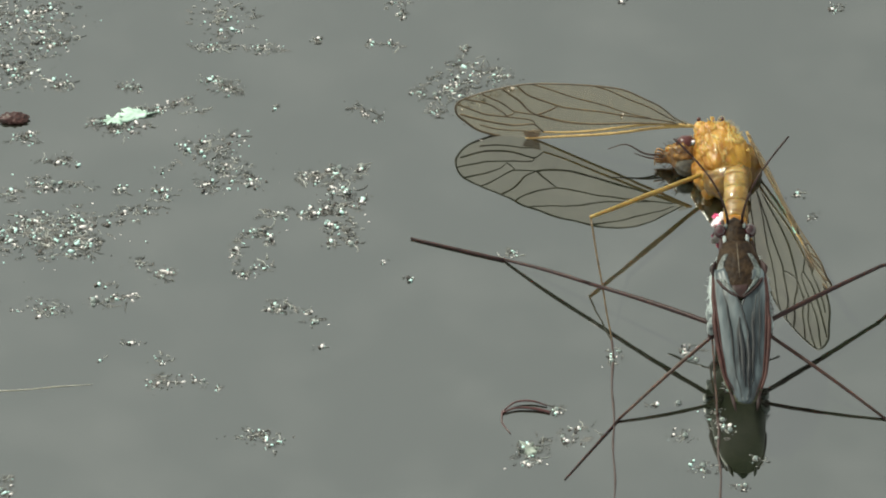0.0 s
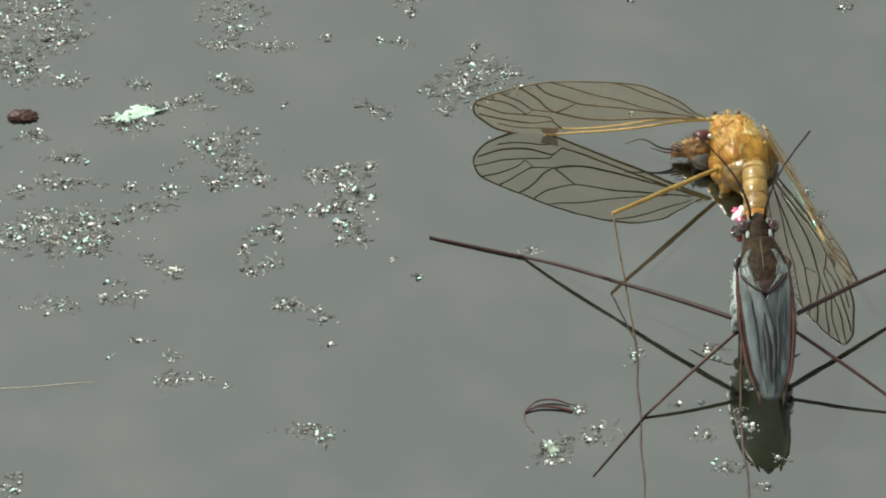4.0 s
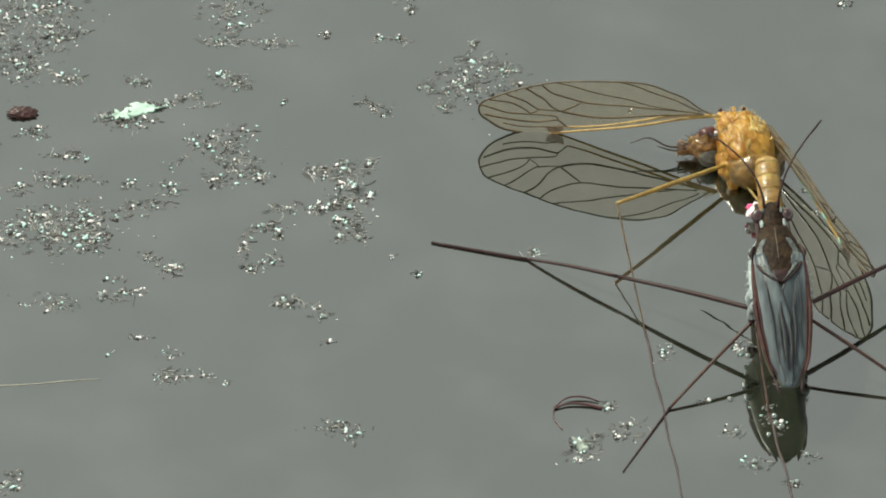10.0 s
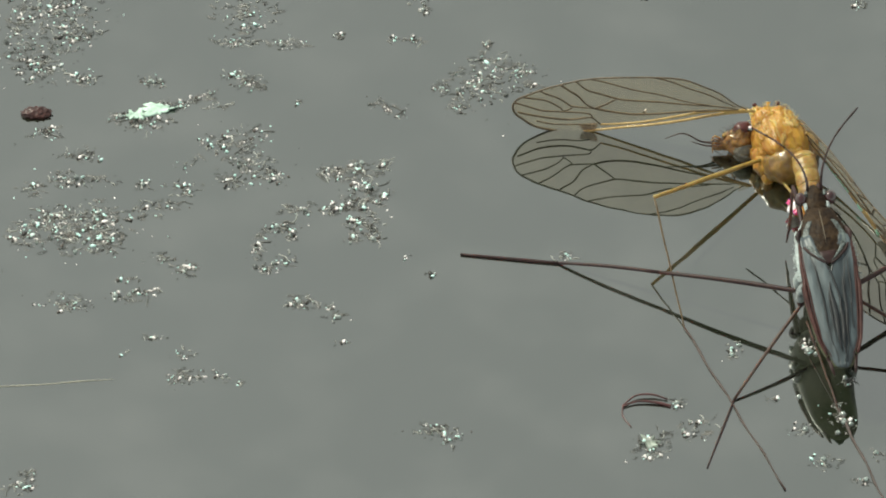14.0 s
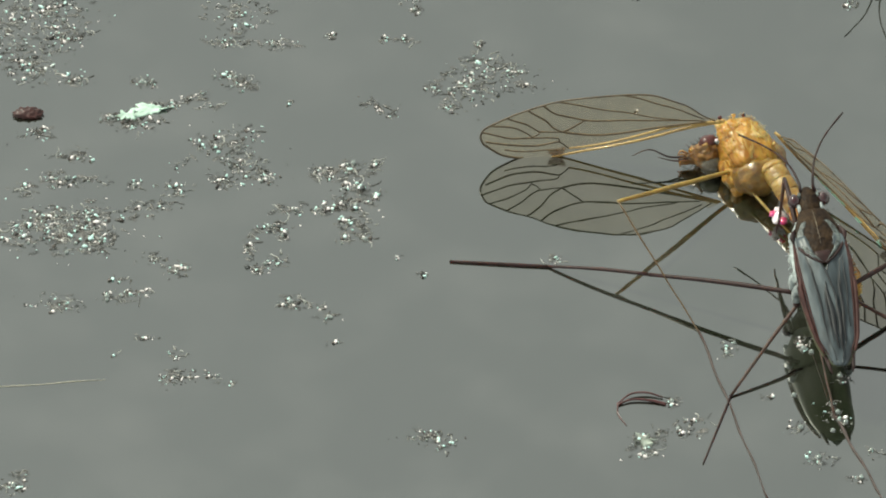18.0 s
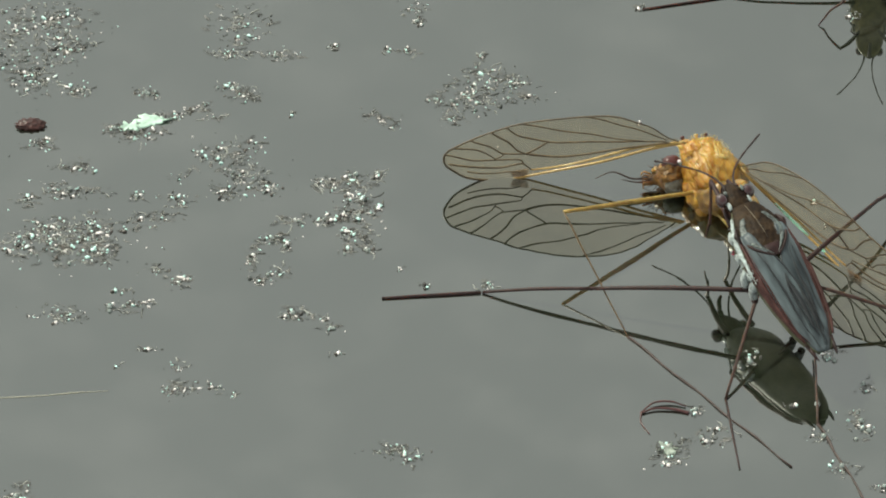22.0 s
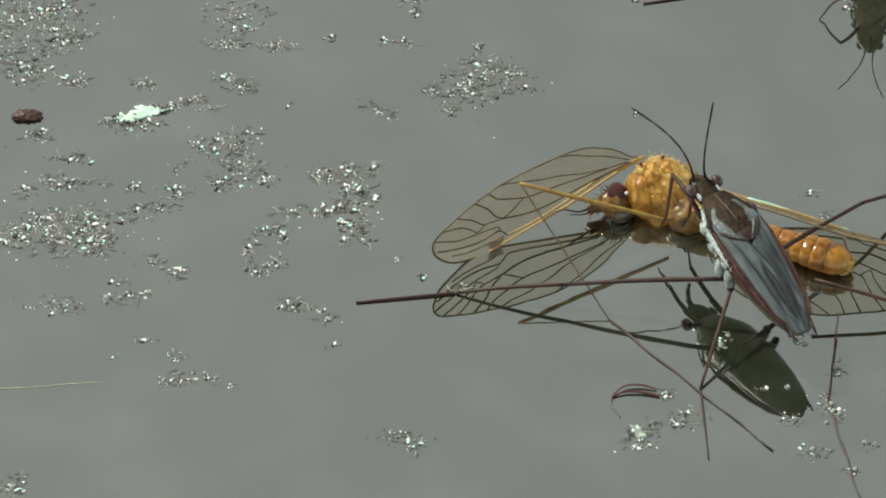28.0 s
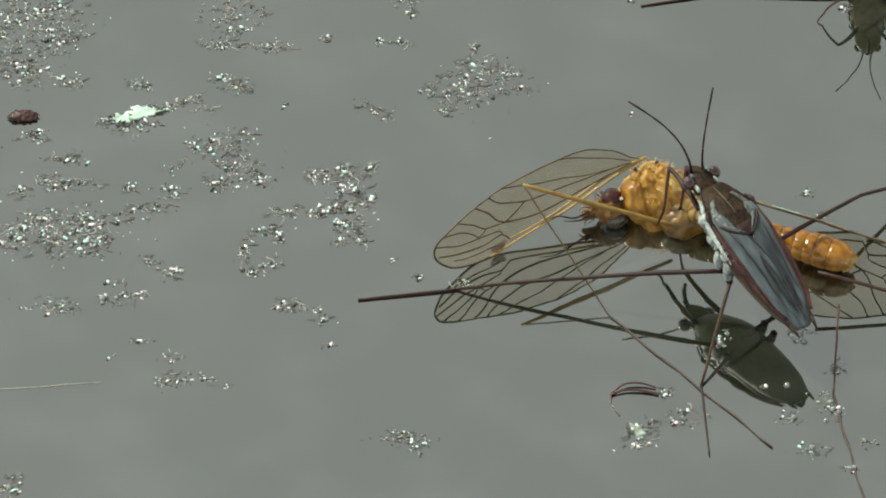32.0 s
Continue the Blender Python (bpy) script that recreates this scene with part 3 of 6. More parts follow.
            part("glint_edge", tube(bmesh.new(), pts, (0.06, 0.086, 0.084, 0.06), 8), M_VEIN_GLINT, w, "film of water coloured pale green as a sun glint on the leading vein")
    return w


def crane_fly():
    t = empty("crane_fly", "drowned yellow crane fly with clear veined wings lying on the water", "insect")
    # thorax of several swollen plates
    bm = blob(bmesh.new(), (0, -0.35, -0.1), (1.68, 2.1, 1.5), 0.10, 1.6, 5, crease=0.04, folds=0.05)
    thorax = part("thorax", bm, M_YELLOW, t, "swollen amber thorax")
    thorax.location, thorax.scale = Vector((-0.05, 0.35, -0.45)) * MM, (0.91, 0.95, 0.97)
    thorax.rotation_euler = (0, 0, radians(14))
    for c, r, mt in (((-0.4, 0.7, 0.6), (0.95, 0.85, 0.72), M_YELLOW), ((0.2, 0.55, 0.62), (0.9, 0.8, 0.72), M_YELLOW), ((0.3, -0.4, 0.72), (1.0, 0.75, 0.66), M_CREAM),
                     ((-0.75, -0.45, 0.55), (0.75, 0.85, 0.66), M_YELLOW), ((0.8, -1.0, 0.35), (0.6, 0.7, 0.6), M_YELLOW), ((-1.0, -0.9, -0.1), (0.65, 0.75, 0.75), M_YELLOW),
                     ((-0.85, 1.4, 0.62), (0.42, 0.4, 0.42), M_CREAM), ((1.0, -0.35, 0.3), (0.6, 0.85, 0.7), M_YELLOW)):
        part("thorax_plate", blob(bmesh.new(), c, r, 0.14, 1.8, 5, crease=0.06, folds=0.07), mt, thorax)
    for c, r, mt in (((-1.1, -1.4, -0.6), (0.85, 0.8, 0.75), M_YELLOW), ((-1.35, -0.75, -0.5), (0.6, 0.8, 0.7), M_YELLOW), ((-1.4, -1.45, -0.7), (0.5, 0.6, 0.65), M_OLIVE), ((0.15, -1.65, -0.8), (0.8, 0.65, 0.65), M_OLIVE), ((-0.35, -2.1, -1.05), (0.55, 0.45, 0.5), M_OLIVE),
                     ((-1.3, -2.0, -1.1), (0.38, 0.4, 0.45), M_YELLOW), ((-0.2, -0.9, -1.0), (1.4, 1.2, 0.7), M_YELLOW)):
        part("leg_base", blob(bmesh.new(), c, r, 0.12, 1.8, 4, folds=0.08), mt, thorax, "yellow leg base")
    part("belly", blob(bmesh.new(), (0.5, -0.5, -1.0), (1.9, 1.7, 1.1), 0.12, 1.6, 4, folds=0.06), M_OLIVE, thorax, "olive-brown wet underside")
    for i in range(6):
        pts = [(-1.45 + i * 0.24, -0.75 - 0.06 * i, 0.62 - 0.05 * i), (-1.38 + i * 0.25, -1.35 - 0.04 * i, 0.28 - 0.06 * i), (-1.2 + i * 0.24, -1.95, -0.35 - 0.04 * i)]
        part("thorax_ridge", tube(bmesh.new(), smooth_line(pts), (0.02, 0.075, 0.05, 0.02), 6), M_CREAM if i % 2 else M_YELLOW, thorax, "fine pale ridge")
    for c in ((0.5, 1.4, 1.05), (-0.85, 1.75, 1.0)):
        part("spiracle", blob(bmesh.new(), c, (0.14, 0.12, 0.12), 0.1, level=2), M_REDEYE, thorax, "dark breathing hole")
    for i in range(3):
        pts = [(-0.5 + i * 0.45, 0.1 - i * 0.2, 1.32), (-0.2 + i * 0.45, -0.45 - i * 0.12, 1.3), (-0.1 + i * 0.5, -1.0, 0.98)]
        part("thorax_ridge", tube(bmesh.new(), smooth_line(pts), (0.05, 0.13, 0.05), 8), M_CREAM, thorax)
    rng = random.Random(5)
    bm = bmesh.new()
    for i in range(300):
        a, z = rng.uniform(0, math.tau), rng.uniform(0.0, 1.0)
        q = math.sqrt(1 - z * z)
        d = Vector((q * math.cos(a), q * math.sin(a), z))
        p = Vector((d.x * 1.5, d.y * 1.9, d.z * 1.55))
        tube(bm, [p, p + (d + Vector((rng.uniform(-.4, .4), rng.uniform(-.4, .4), 0.2))) * rng.uniform(0.1, 0.30)], (0.013, 0.005), 4)
    wrinkles = bmesh.new()
    for i in range(46):
        a, z = rng.uniform(0, math.tau), rng.uniform(0.05, 0.98)
        d = Vector((math.sqrt(1 - z * z) * math.cos(a), math.sqrt(1 - z * z) * math.sin(a), z))
        go = d.cross(Vector((1, rng.gauss(0, 0.35), rng.gauss(0, 0.3)))).normalized()
        pts = []
        for k in range(5):
            q = (d + go * (k - 2) * rng.uniform(0.12, 0.17)).normalized()
            pts.append((q.x * 1.54, q.y * 2.02 - 0.2, q.z * 1.52))
        tube(wrinkles, smooth_line(pts, 2), (0.012, rng.uniform(0.025, 0.06), 0.012), 6)
    part("wrinkle", wrinkles, M_CREAM, thorax, "pale shiny wrinkles", kind="stuff")
    part("bristle", bm, M_CREAM, thorax, "short pale bristles", kind="stuff")
    # head
    head = part("head", blob(bmesh.new(), (-2.15, 0.05, -0.45), (0.85, 0.85, 0.75), 0.2, 2.2, 4), M_HEAD, t, "yellow-brown head")
    head.location = thorax.location
    part("neck", blob(bmesh.new(), (-0.72, 0.0, -0.1), (0.85, 1.35, 1.1), 0.12, 1.8, 4, crease=0.05, folds=0.06), M_YELLOW, head, "soft golden neck")
    lobe = part("underside_lobe", blob(bmesh.new(), (0, 0, 0), (1.35, 1.15, 1.1), 0.14, 1.7, 4, folds=0.06), M_OLIVE, t, "wet amber underside of the thorax")
    part("eye", blob(bmesh.new(), (-2.02, 0.48, 0.0), (0.58, 0.52, 0.46), 0.14, 2.0), M_REDEYE, head, "large dark red eye")
    part("eye", blob(bmesh.new(), (-2.0, -0.55, -0.62), (0.72, 0.62, 0.58), 0.05, 2.0), M_GLASS_EYE, head, "large glassy grey eye")
    part("droplet", blob(bmesh.new(), (-1.62, 0.2, 0.35), (0.15, 0.13, 0.13), 0.2), M_BUBBLE, head, "glinting drop of water")
    part("droplet", blob(bmesh.new(), (-1.55, -0.75, -0.5), (0.17, 0.3, 0.2), 0.15), M_GLASS_EYE, head, "clear drop of water")
    # the glint beside the eye, painted as a white drop
    part("droplet", blob(bmesh.new(), (-1.66, 0.24, 0.47), (0.10, 0.09, 0.06), 0.2), M_GLINT_DROP, head, "drop coloured white for the glint on the eye's edge")
    rng, hairs = random.Random(17), bmesh.new()
    for i in range(70):
        a, e = rng.uniform(0, math.tau), rng.uniform(-0.3, 1.4)
        d = Vector((math.cos(a) * math.cos(e), math.sin(a) * math.cos(e), math.sin(e)))
        q = Vector((-2.3 + d.x * 0.95, 0.05 + d.y * 0.8, -0.5 + d.z * 0.7))
        tube(hairs, [q, q + d * rng.uniform(0.12, 0.42) + Vector((rng.gauss(-0.1, 0.1), rng.gauss(0, 0.1), 0))], (0.026, 0.008), 4)
    part("head_bristle", hairs, M_TARSUS, head, "short dark bristles", kind="stuff")
    part("snout", tube(bmesh.new(), smooth_line([(-2.5, 0.05, -0.5), (-3.05, 0.1, -0.65), (-3.65, 0.1, -0.95)]), (0.55, 0.42, 0.28, 0.12), 12), M_HEAD, head, "yellow snout")
    part("cheek", blob(bmesh.new(), (-2.75, 0.35, -0.35), (0.4, 0.3, 0.3), 0.3, 3.0), M_OLIVE, head)
    for k in range(4):
        p = [(-3.2, 0.4 - k * 0.2, -0.55), (-3.55 - 0.05 * k, 0.55 - k * 0.25, -0.45), (-3.75, 0.45 - k * 0.3, -0.7)]
        part("palp", tube(bmesh.new(), smooth_line(p), (0.06, 0.05, 0.025), 6), M_HEAD, head)
    for p in ([(-3.3, 0.2, -0.6), (-4.3, 0.1, -0.35), (-5.3, 0.45, 0.0), (-6.3, 0.3, -0.2)], [(-3.2, 0.0, -0.55), (-4.0, -0.1, -0.5), (-4.9, 0.1, -0.3)]):
        part("antenna", tube(bmesh.new(), smooth_line(p, 5), (0.07, 0.055, 0.04, 0.02), 6), M_TARSUS, head, "fine drooping antenna")
    # abdomen: rings that swell towards the end; it swings on the thorax
    st = smooth_stations([(0.75, 0, 0.40, 0.4, -0.4), (1.1, 0, 0.66, 0.66, -0.6), (2.2, 0, 0.66, 0.64, -0.58), (4.2, 0, 0.68, 0.64, -0.58), (6.0, 0, 0.74, 0.70, -0.60),
                          (7.3, 0, 0.88, 0.84, -0.70), (8.4, 0, 0.98, 0.94, -0.74), (9.4, 0, 0.88, 0.84, -0.66), (10.1, 0, 0.5, 0.45, -0.35)], 6)
    cuts = (0.75, 1.25, 2.05, 2.95, 4.0, 5.1, 6.0, 6.8, 7.4, 8.0, 8.8, 10.1)
    abdomen = part("abdomen", body_loft(bmesh.new(), [(x, y, w * 0.93, tp * 0.93, b * 0.95) for x, y, w, tp, b in st], 22, 2.0), M_OLIVE, t, "ringed amber abdomen with a swollen tip")
    for n, (a, b) in enumerate(zip(cuts, cuts[1:])):
        ring = []
        for i in range(9):
            x = a + (b - a) * i / 8 + 0.02
            k = [float(np.interp(x, [q[0] for q in st], [q[c] for q in st])) for c in (2, 3, 4)]
            f = 0.955 + 0.055 * math.sin(math.pi * i / 8) ** 0.6
            ring.append((x, 0, k[0] * f, k[1] * f, k[2] * f))
        part("abdomen_segment", body_loft(bmesh.new(), ring, 24, 2.1), M_ABDOMEN if n < 4 else M_ORANGE, abdomen, "soft yellowish segment" if n < 4 else "glossy amber segment")
    part("abdomen_tip", blob(bmesh.new(), (9.8, 0, 0.0), (0.45, 0.62, 0.5), 0.45, 4.0, 4), M_CREAM, abdomen, "pale frayed tip")
    for p in ([(-0.5, 1.2, 0.6), (-0.5, 1.5, 0.74), (-0.48, 1.64, 0.82)], [(1.1, -0.4, 0.3), (1.4, -0.4, 0.35), (1.5, -0.4, 0.4)]):
        part("haltere", tube(bmesh.new(), smooth_line(p), (0.06, 0.06, 0.14), 8), M_CREAM, t, "pale club behind the wing")
    # a sun glint painted as white drops, its glow as pink ones
    for c, r, lumps, mt in (((3.55, -0.85, -0.9), 0.36, 0.5, M_GLINT_DROP), ((3.25, -1.05, -0.85), 0.20, 0.5, M_PINK_BLOOM), ((3.9, -0.8, -0.8), 0.24, 0.5, M_PINK_BLOOM), ((3.75, -1.15, -0.85), 0.16, 0.4, M_GLINT_DROP), ((3.15, -0.7, -0.85), 0.22, 0.5, M_GLINT_DROP)):
        part("droplet", blob(bmesh.new(), c, (r, r * 0.95, r * 0.7), lumps, 3.5), mt, abdomen, "drop of liquid coloured white and pink for its sun glint")
    folded = part("femur", tube(bmesh.new(), smooth_line([(-0.35, -2.0, -0.9), (0.6, -3.8, -1.1), (1.6, -5.4, -1.45)]), (0.09, 0.08, 0.065), 8), M_FLYLEG, t, "folded yellowish leg")
    part("tibia", tube(bmesh.new(), smooth_line([(1.6, -5.4, -1.45), (1.95, -7.6, -1.6), (2.6, -10.2, -1.72)]), (0.06, 0.055, 0.04), 8), M_TARSUS, folded, "thin dark lower leg")
    wings = [fly_wing(t, "clear brownish wing with dark veins", -0.12), fly_wing(t, "clear brownish wing with dark veins", 0.0, True)]
    legs = {}
    for key, mt, ln, r in (("femur", M_FLYLEG, 9.2, (0.10, 0.14, 0.10)), ("tibia", M_SHIN, 8.8, (0.055, 0.05, 0.042)), ("tarsus", M_TARSUS, 12.6, (0.062, 0.052, 0.042)),
                           ("hind_tibia", M_PALE_LEG, 5.6, (0.05, 0.05, 0.06)), ("hind_tarsus", M_TARSUS, 9.5, (0.075, 0.055, 0.045))):
        n = 14
        wob = 0.05 if "tarsus" in key else 0.012
        pts = [(ln * k / n, wob * math.sin(k * 1.3), wob * 0.4 * math.sin(k * 1.9)) for k in range(n + 1)]
        rr = [np.interp(k / n, np.linspace(0, 1, len(r)), r) * (1 + (0.25 * math.sin(k * 4.1) if "tarsus" in key else 0)) for k in range(n + 1)]
        legs[key] = part(key.replace("hind_", ""), tube(bmesh.new(), pts, rr, 8), mt, t, "long straw-coloured leg")
    return t, head, lobe, abdomen, wings, legs


# ---- floating debris ----
def debris(name, label, spots, seed, fine=1.0, parent=None, dark=0.045, category="debris"):
    """One raft of bubbles, grains and fibres on the water; spots: (x, y, half length, half width, turn, how many)."""
    rng = random.Random(seed)
    verts, faces, mats = [], [], []
    ico = bmesh.new()
    bmesh.ops.create_icosphere(ico, subdivisions=2, radius=1.0)
    ball = ([v.co.copy() for v in ico.verts], [[v.index for v in f.verts] for f in ico.faces])
    ico.free()
    ico = bmesh.new()
    bmesh.ops.create_icosphere(ico, subdivisions=1, radius=1.0)
    lump = ([v.co.copy() for v in ico.verts], [[v.index for v in f.verts] for f in ico.faces])
    ico.free()

    def add(shape, centre, size, turn, mat, rough=0.0):
        base = len(verts)
        for v in shape[0]:
            k = 1 + rough * rng.uniform(-1, 1)
            co = turn @ Vector((v.x * size[0], v.y * size[1], v.z * size[2])) * k
            verts.append((co + Vector(centre)) * MM)
        faces.extend([[base + i for i in f] for f in shape[1]])
        mats.extend([mat] * len(shape[1]))
    def strand(px, py, length, heading):
        """A fine curved thread lying in the surface film."""
        base, bend, r = len(verts), rng.gauss(0, 0.3), rng.uniform(0.020, 0.048)
        p = Vector((px, py, 0.012))
        for k in range(6):
            d = Vector((math.cos(heading), math.sin(heading), 0))
            side = Vector((-d.y, d.x, 0))
            w = r * (0.5 if k in (0, 5) else 1.0)
            verts.extend([(p + side * w) * MM, (p + Vector((0, 0, w * 1.4))) * MM, (p - side * w) * MM])
            if k:
                b = base + k * 3
                faces.extend([[b - 3 + i, b - 3 + (i + 1) % 3, b + (i + 1) % 3, b + i] for i in range(3)])
                mats.extend([3] * 3)
            p = p + d * length * 0.4
            heading += bend + rng.gauss(0, 0.45)
    for x, y, lx, ly, turn, count in spots:
        c, s = math.cos(radians(turn)), math.sin(radians(turn))
        def spot_place(spread, inner):
            a, r = rng.uniform(0, math.tau), spread * math.sqrt(rng.random())
            if rng.random() < inner:
                r *= rng.random()
            px, py = math.cos(a) * r * lx + rng.gauss(0, 0.08), math.sin(a) * r * ly + rng.gauss(0, 0.08)
            return x + c * px - s * py, y + s * px + c * py
        # thin smears of scum
        for k in range(int(count * 0.34)):
            px, py = spot_place(1.15, 0.3)
            big = rng.uniform(0.06, 0.18) * fine
            add(ball, (px, py, 0.0), (big * rng.uniform(1.0, 2.4), big * rng.uniform(0.4, 0.9), 0.03), Euler((0, 0, radians(turn) + rng.gauss(0, 0.5))).to_matrix(), 5, 0.3)
        # fine dust, part of it pale specks painted as tiny glints
        for k in range(int(count * 0.35)):
            px, py, size = x + rng.gauss(0, 0.75) * lx, y + rng.gauss(0, 0.75) * ly, rng.uniform(0.025, 0.045)
            add(lump, (px, py, size * 0.3), (size * rng.uniform(0.8, 2.4), size, size * 0.7), Euler((0, 0, rng.gauss(0, 0.7))).to_matrix(), rng.choice((4, 1, 1, 2)), 0.35)
        for k in range(int(count * 1.75)):
            px, py = spot_place(1.0, 0.45)
            spin = Euler((rng.uniform(-.4, .4), rng.uniform(-.4, .4), radians(turn) + rng.gauss(0, 0.8))).to_matrix()
            kind = rng.random()
            size = fine * min(rng.lognormvariate(-2.75, 0.5), 0.17)
            if kind < 0.05:
                add(ball, (px, py, size * 0.35), (size, size, size * 0.9), spin, 0)
            elif kind < 0.05 + dark:
                add(lump, (px, py, size * 0.3), (size * 1.3, size * 0.8, size * 0.5), spin, 2, 0.25)
            elif kind < 0.40:
                add(lump, (px, py, size * 0.1), (size * rng.uniform(0.7, 2.5), size * rng.uniform(0.3, 0.7), size * 0.4), spin, 1, 0.4)
            elif kind < 0.52:
                add(lump, (px, py, size * 0.3), (size * rng.uniform(0.5, 1.4), size * rng.uniform(0.3, 0.6), size * 0.5), spin, 4, 0.45)
            else:
                strand(px, py, rng.uniform(0.9, 2.8) * size, rng.uniform(0, math.tau) if rng.random() < 0.4 else radians(turn) + rng.gauss(0, 0.6))
        # small groups of painted glints: a pale grain, a dark one as its shade
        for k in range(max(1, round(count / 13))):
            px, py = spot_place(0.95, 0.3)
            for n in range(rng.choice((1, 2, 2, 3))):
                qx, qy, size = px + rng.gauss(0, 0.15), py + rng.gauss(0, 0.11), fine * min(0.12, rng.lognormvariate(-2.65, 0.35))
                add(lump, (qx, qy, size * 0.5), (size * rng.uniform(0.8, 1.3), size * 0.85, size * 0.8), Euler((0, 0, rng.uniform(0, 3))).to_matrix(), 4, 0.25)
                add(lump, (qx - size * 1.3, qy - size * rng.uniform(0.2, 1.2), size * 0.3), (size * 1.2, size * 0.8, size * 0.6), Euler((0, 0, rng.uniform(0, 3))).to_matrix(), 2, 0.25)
    me = bpy.data.meshes.new(name)
    me.from_pydata(verts, [], faces)
    me.polygons.foreach_set("material_index", mats)
    me.polygons.foreach_set("use_smooth", [True] * len(me.polygons))
    for mt in (M_BUBBLE, M_GRAIN, M_GRIT_SHADE, M_FIBRE, M_GLINT, M_FILM):
        me.materials.append(mt)
    ob = new(name, me)
    ob.parent = parent
    return tagged(ob, label, category, kind="stuff")


RAFT = "glinting raft of tiny bubbles, grains and fibres on the water"
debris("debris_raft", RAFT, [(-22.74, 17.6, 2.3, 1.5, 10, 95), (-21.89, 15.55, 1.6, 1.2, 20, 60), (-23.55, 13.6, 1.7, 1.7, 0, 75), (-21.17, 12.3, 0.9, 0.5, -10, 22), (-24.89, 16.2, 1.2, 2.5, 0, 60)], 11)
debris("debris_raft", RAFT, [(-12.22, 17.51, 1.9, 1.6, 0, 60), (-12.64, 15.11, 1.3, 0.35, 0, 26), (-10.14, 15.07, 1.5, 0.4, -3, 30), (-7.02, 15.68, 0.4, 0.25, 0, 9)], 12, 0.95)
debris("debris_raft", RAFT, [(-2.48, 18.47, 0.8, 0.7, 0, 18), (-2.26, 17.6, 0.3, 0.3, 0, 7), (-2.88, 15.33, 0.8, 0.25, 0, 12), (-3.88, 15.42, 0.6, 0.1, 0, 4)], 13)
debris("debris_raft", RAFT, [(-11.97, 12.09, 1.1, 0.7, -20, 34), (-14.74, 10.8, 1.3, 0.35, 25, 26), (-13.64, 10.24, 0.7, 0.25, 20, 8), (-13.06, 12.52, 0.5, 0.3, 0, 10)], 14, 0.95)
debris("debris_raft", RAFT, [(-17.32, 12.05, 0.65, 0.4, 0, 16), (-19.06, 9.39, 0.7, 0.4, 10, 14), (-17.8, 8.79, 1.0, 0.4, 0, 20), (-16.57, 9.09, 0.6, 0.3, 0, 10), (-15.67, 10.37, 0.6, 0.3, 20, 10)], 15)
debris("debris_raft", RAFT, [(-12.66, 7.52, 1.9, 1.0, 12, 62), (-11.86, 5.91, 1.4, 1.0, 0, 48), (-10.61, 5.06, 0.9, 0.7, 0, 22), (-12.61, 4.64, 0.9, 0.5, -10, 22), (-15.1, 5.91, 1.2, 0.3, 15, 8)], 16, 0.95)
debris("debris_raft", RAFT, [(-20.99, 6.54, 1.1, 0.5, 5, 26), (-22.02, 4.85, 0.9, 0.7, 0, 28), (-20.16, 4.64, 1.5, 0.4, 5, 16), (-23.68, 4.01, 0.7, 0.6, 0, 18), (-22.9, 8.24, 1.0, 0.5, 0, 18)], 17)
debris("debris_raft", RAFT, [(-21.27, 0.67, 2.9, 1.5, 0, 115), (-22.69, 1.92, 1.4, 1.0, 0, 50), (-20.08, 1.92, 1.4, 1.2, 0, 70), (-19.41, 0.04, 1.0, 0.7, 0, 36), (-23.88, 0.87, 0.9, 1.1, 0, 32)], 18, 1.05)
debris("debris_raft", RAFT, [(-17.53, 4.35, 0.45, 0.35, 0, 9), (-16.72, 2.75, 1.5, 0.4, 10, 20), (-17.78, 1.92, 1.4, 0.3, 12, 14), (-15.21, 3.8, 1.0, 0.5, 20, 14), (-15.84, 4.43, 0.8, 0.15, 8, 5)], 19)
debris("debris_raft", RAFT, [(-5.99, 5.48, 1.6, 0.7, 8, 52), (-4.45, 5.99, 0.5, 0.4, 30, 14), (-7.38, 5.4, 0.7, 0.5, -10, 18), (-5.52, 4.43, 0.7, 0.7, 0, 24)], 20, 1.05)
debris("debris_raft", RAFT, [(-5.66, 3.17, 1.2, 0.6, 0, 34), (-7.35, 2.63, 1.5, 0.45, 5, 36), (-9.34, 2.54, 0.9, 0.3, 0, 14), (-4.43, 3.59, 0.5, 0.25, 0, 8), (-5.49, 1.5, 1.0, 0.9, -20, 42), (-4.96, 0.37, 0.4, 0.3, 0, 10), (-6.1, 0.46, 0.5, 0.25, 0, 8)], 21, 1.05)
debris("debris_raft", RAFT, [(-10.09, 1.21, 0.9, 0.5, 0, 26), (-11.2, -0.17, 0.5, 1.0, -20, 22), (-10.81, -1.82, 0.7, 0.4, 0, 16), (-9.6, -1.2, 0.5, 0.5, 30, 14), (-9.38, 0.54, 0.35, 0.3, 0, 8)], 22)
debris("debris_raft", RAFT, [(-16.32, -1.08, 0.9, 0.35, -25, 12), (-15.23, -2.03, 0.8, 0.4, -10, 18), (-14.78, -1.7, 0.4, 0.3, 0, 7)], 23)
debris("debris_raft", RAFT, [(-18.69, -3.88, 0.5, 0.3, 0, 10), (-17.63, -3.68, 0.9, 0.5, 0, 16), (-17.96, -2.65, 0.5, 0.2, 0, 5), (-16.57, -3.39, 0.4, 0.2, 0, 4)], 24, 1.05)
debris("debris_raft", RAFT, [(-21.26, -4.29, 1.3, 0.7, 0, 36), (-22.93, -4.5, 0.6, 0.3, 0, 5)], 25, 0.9)
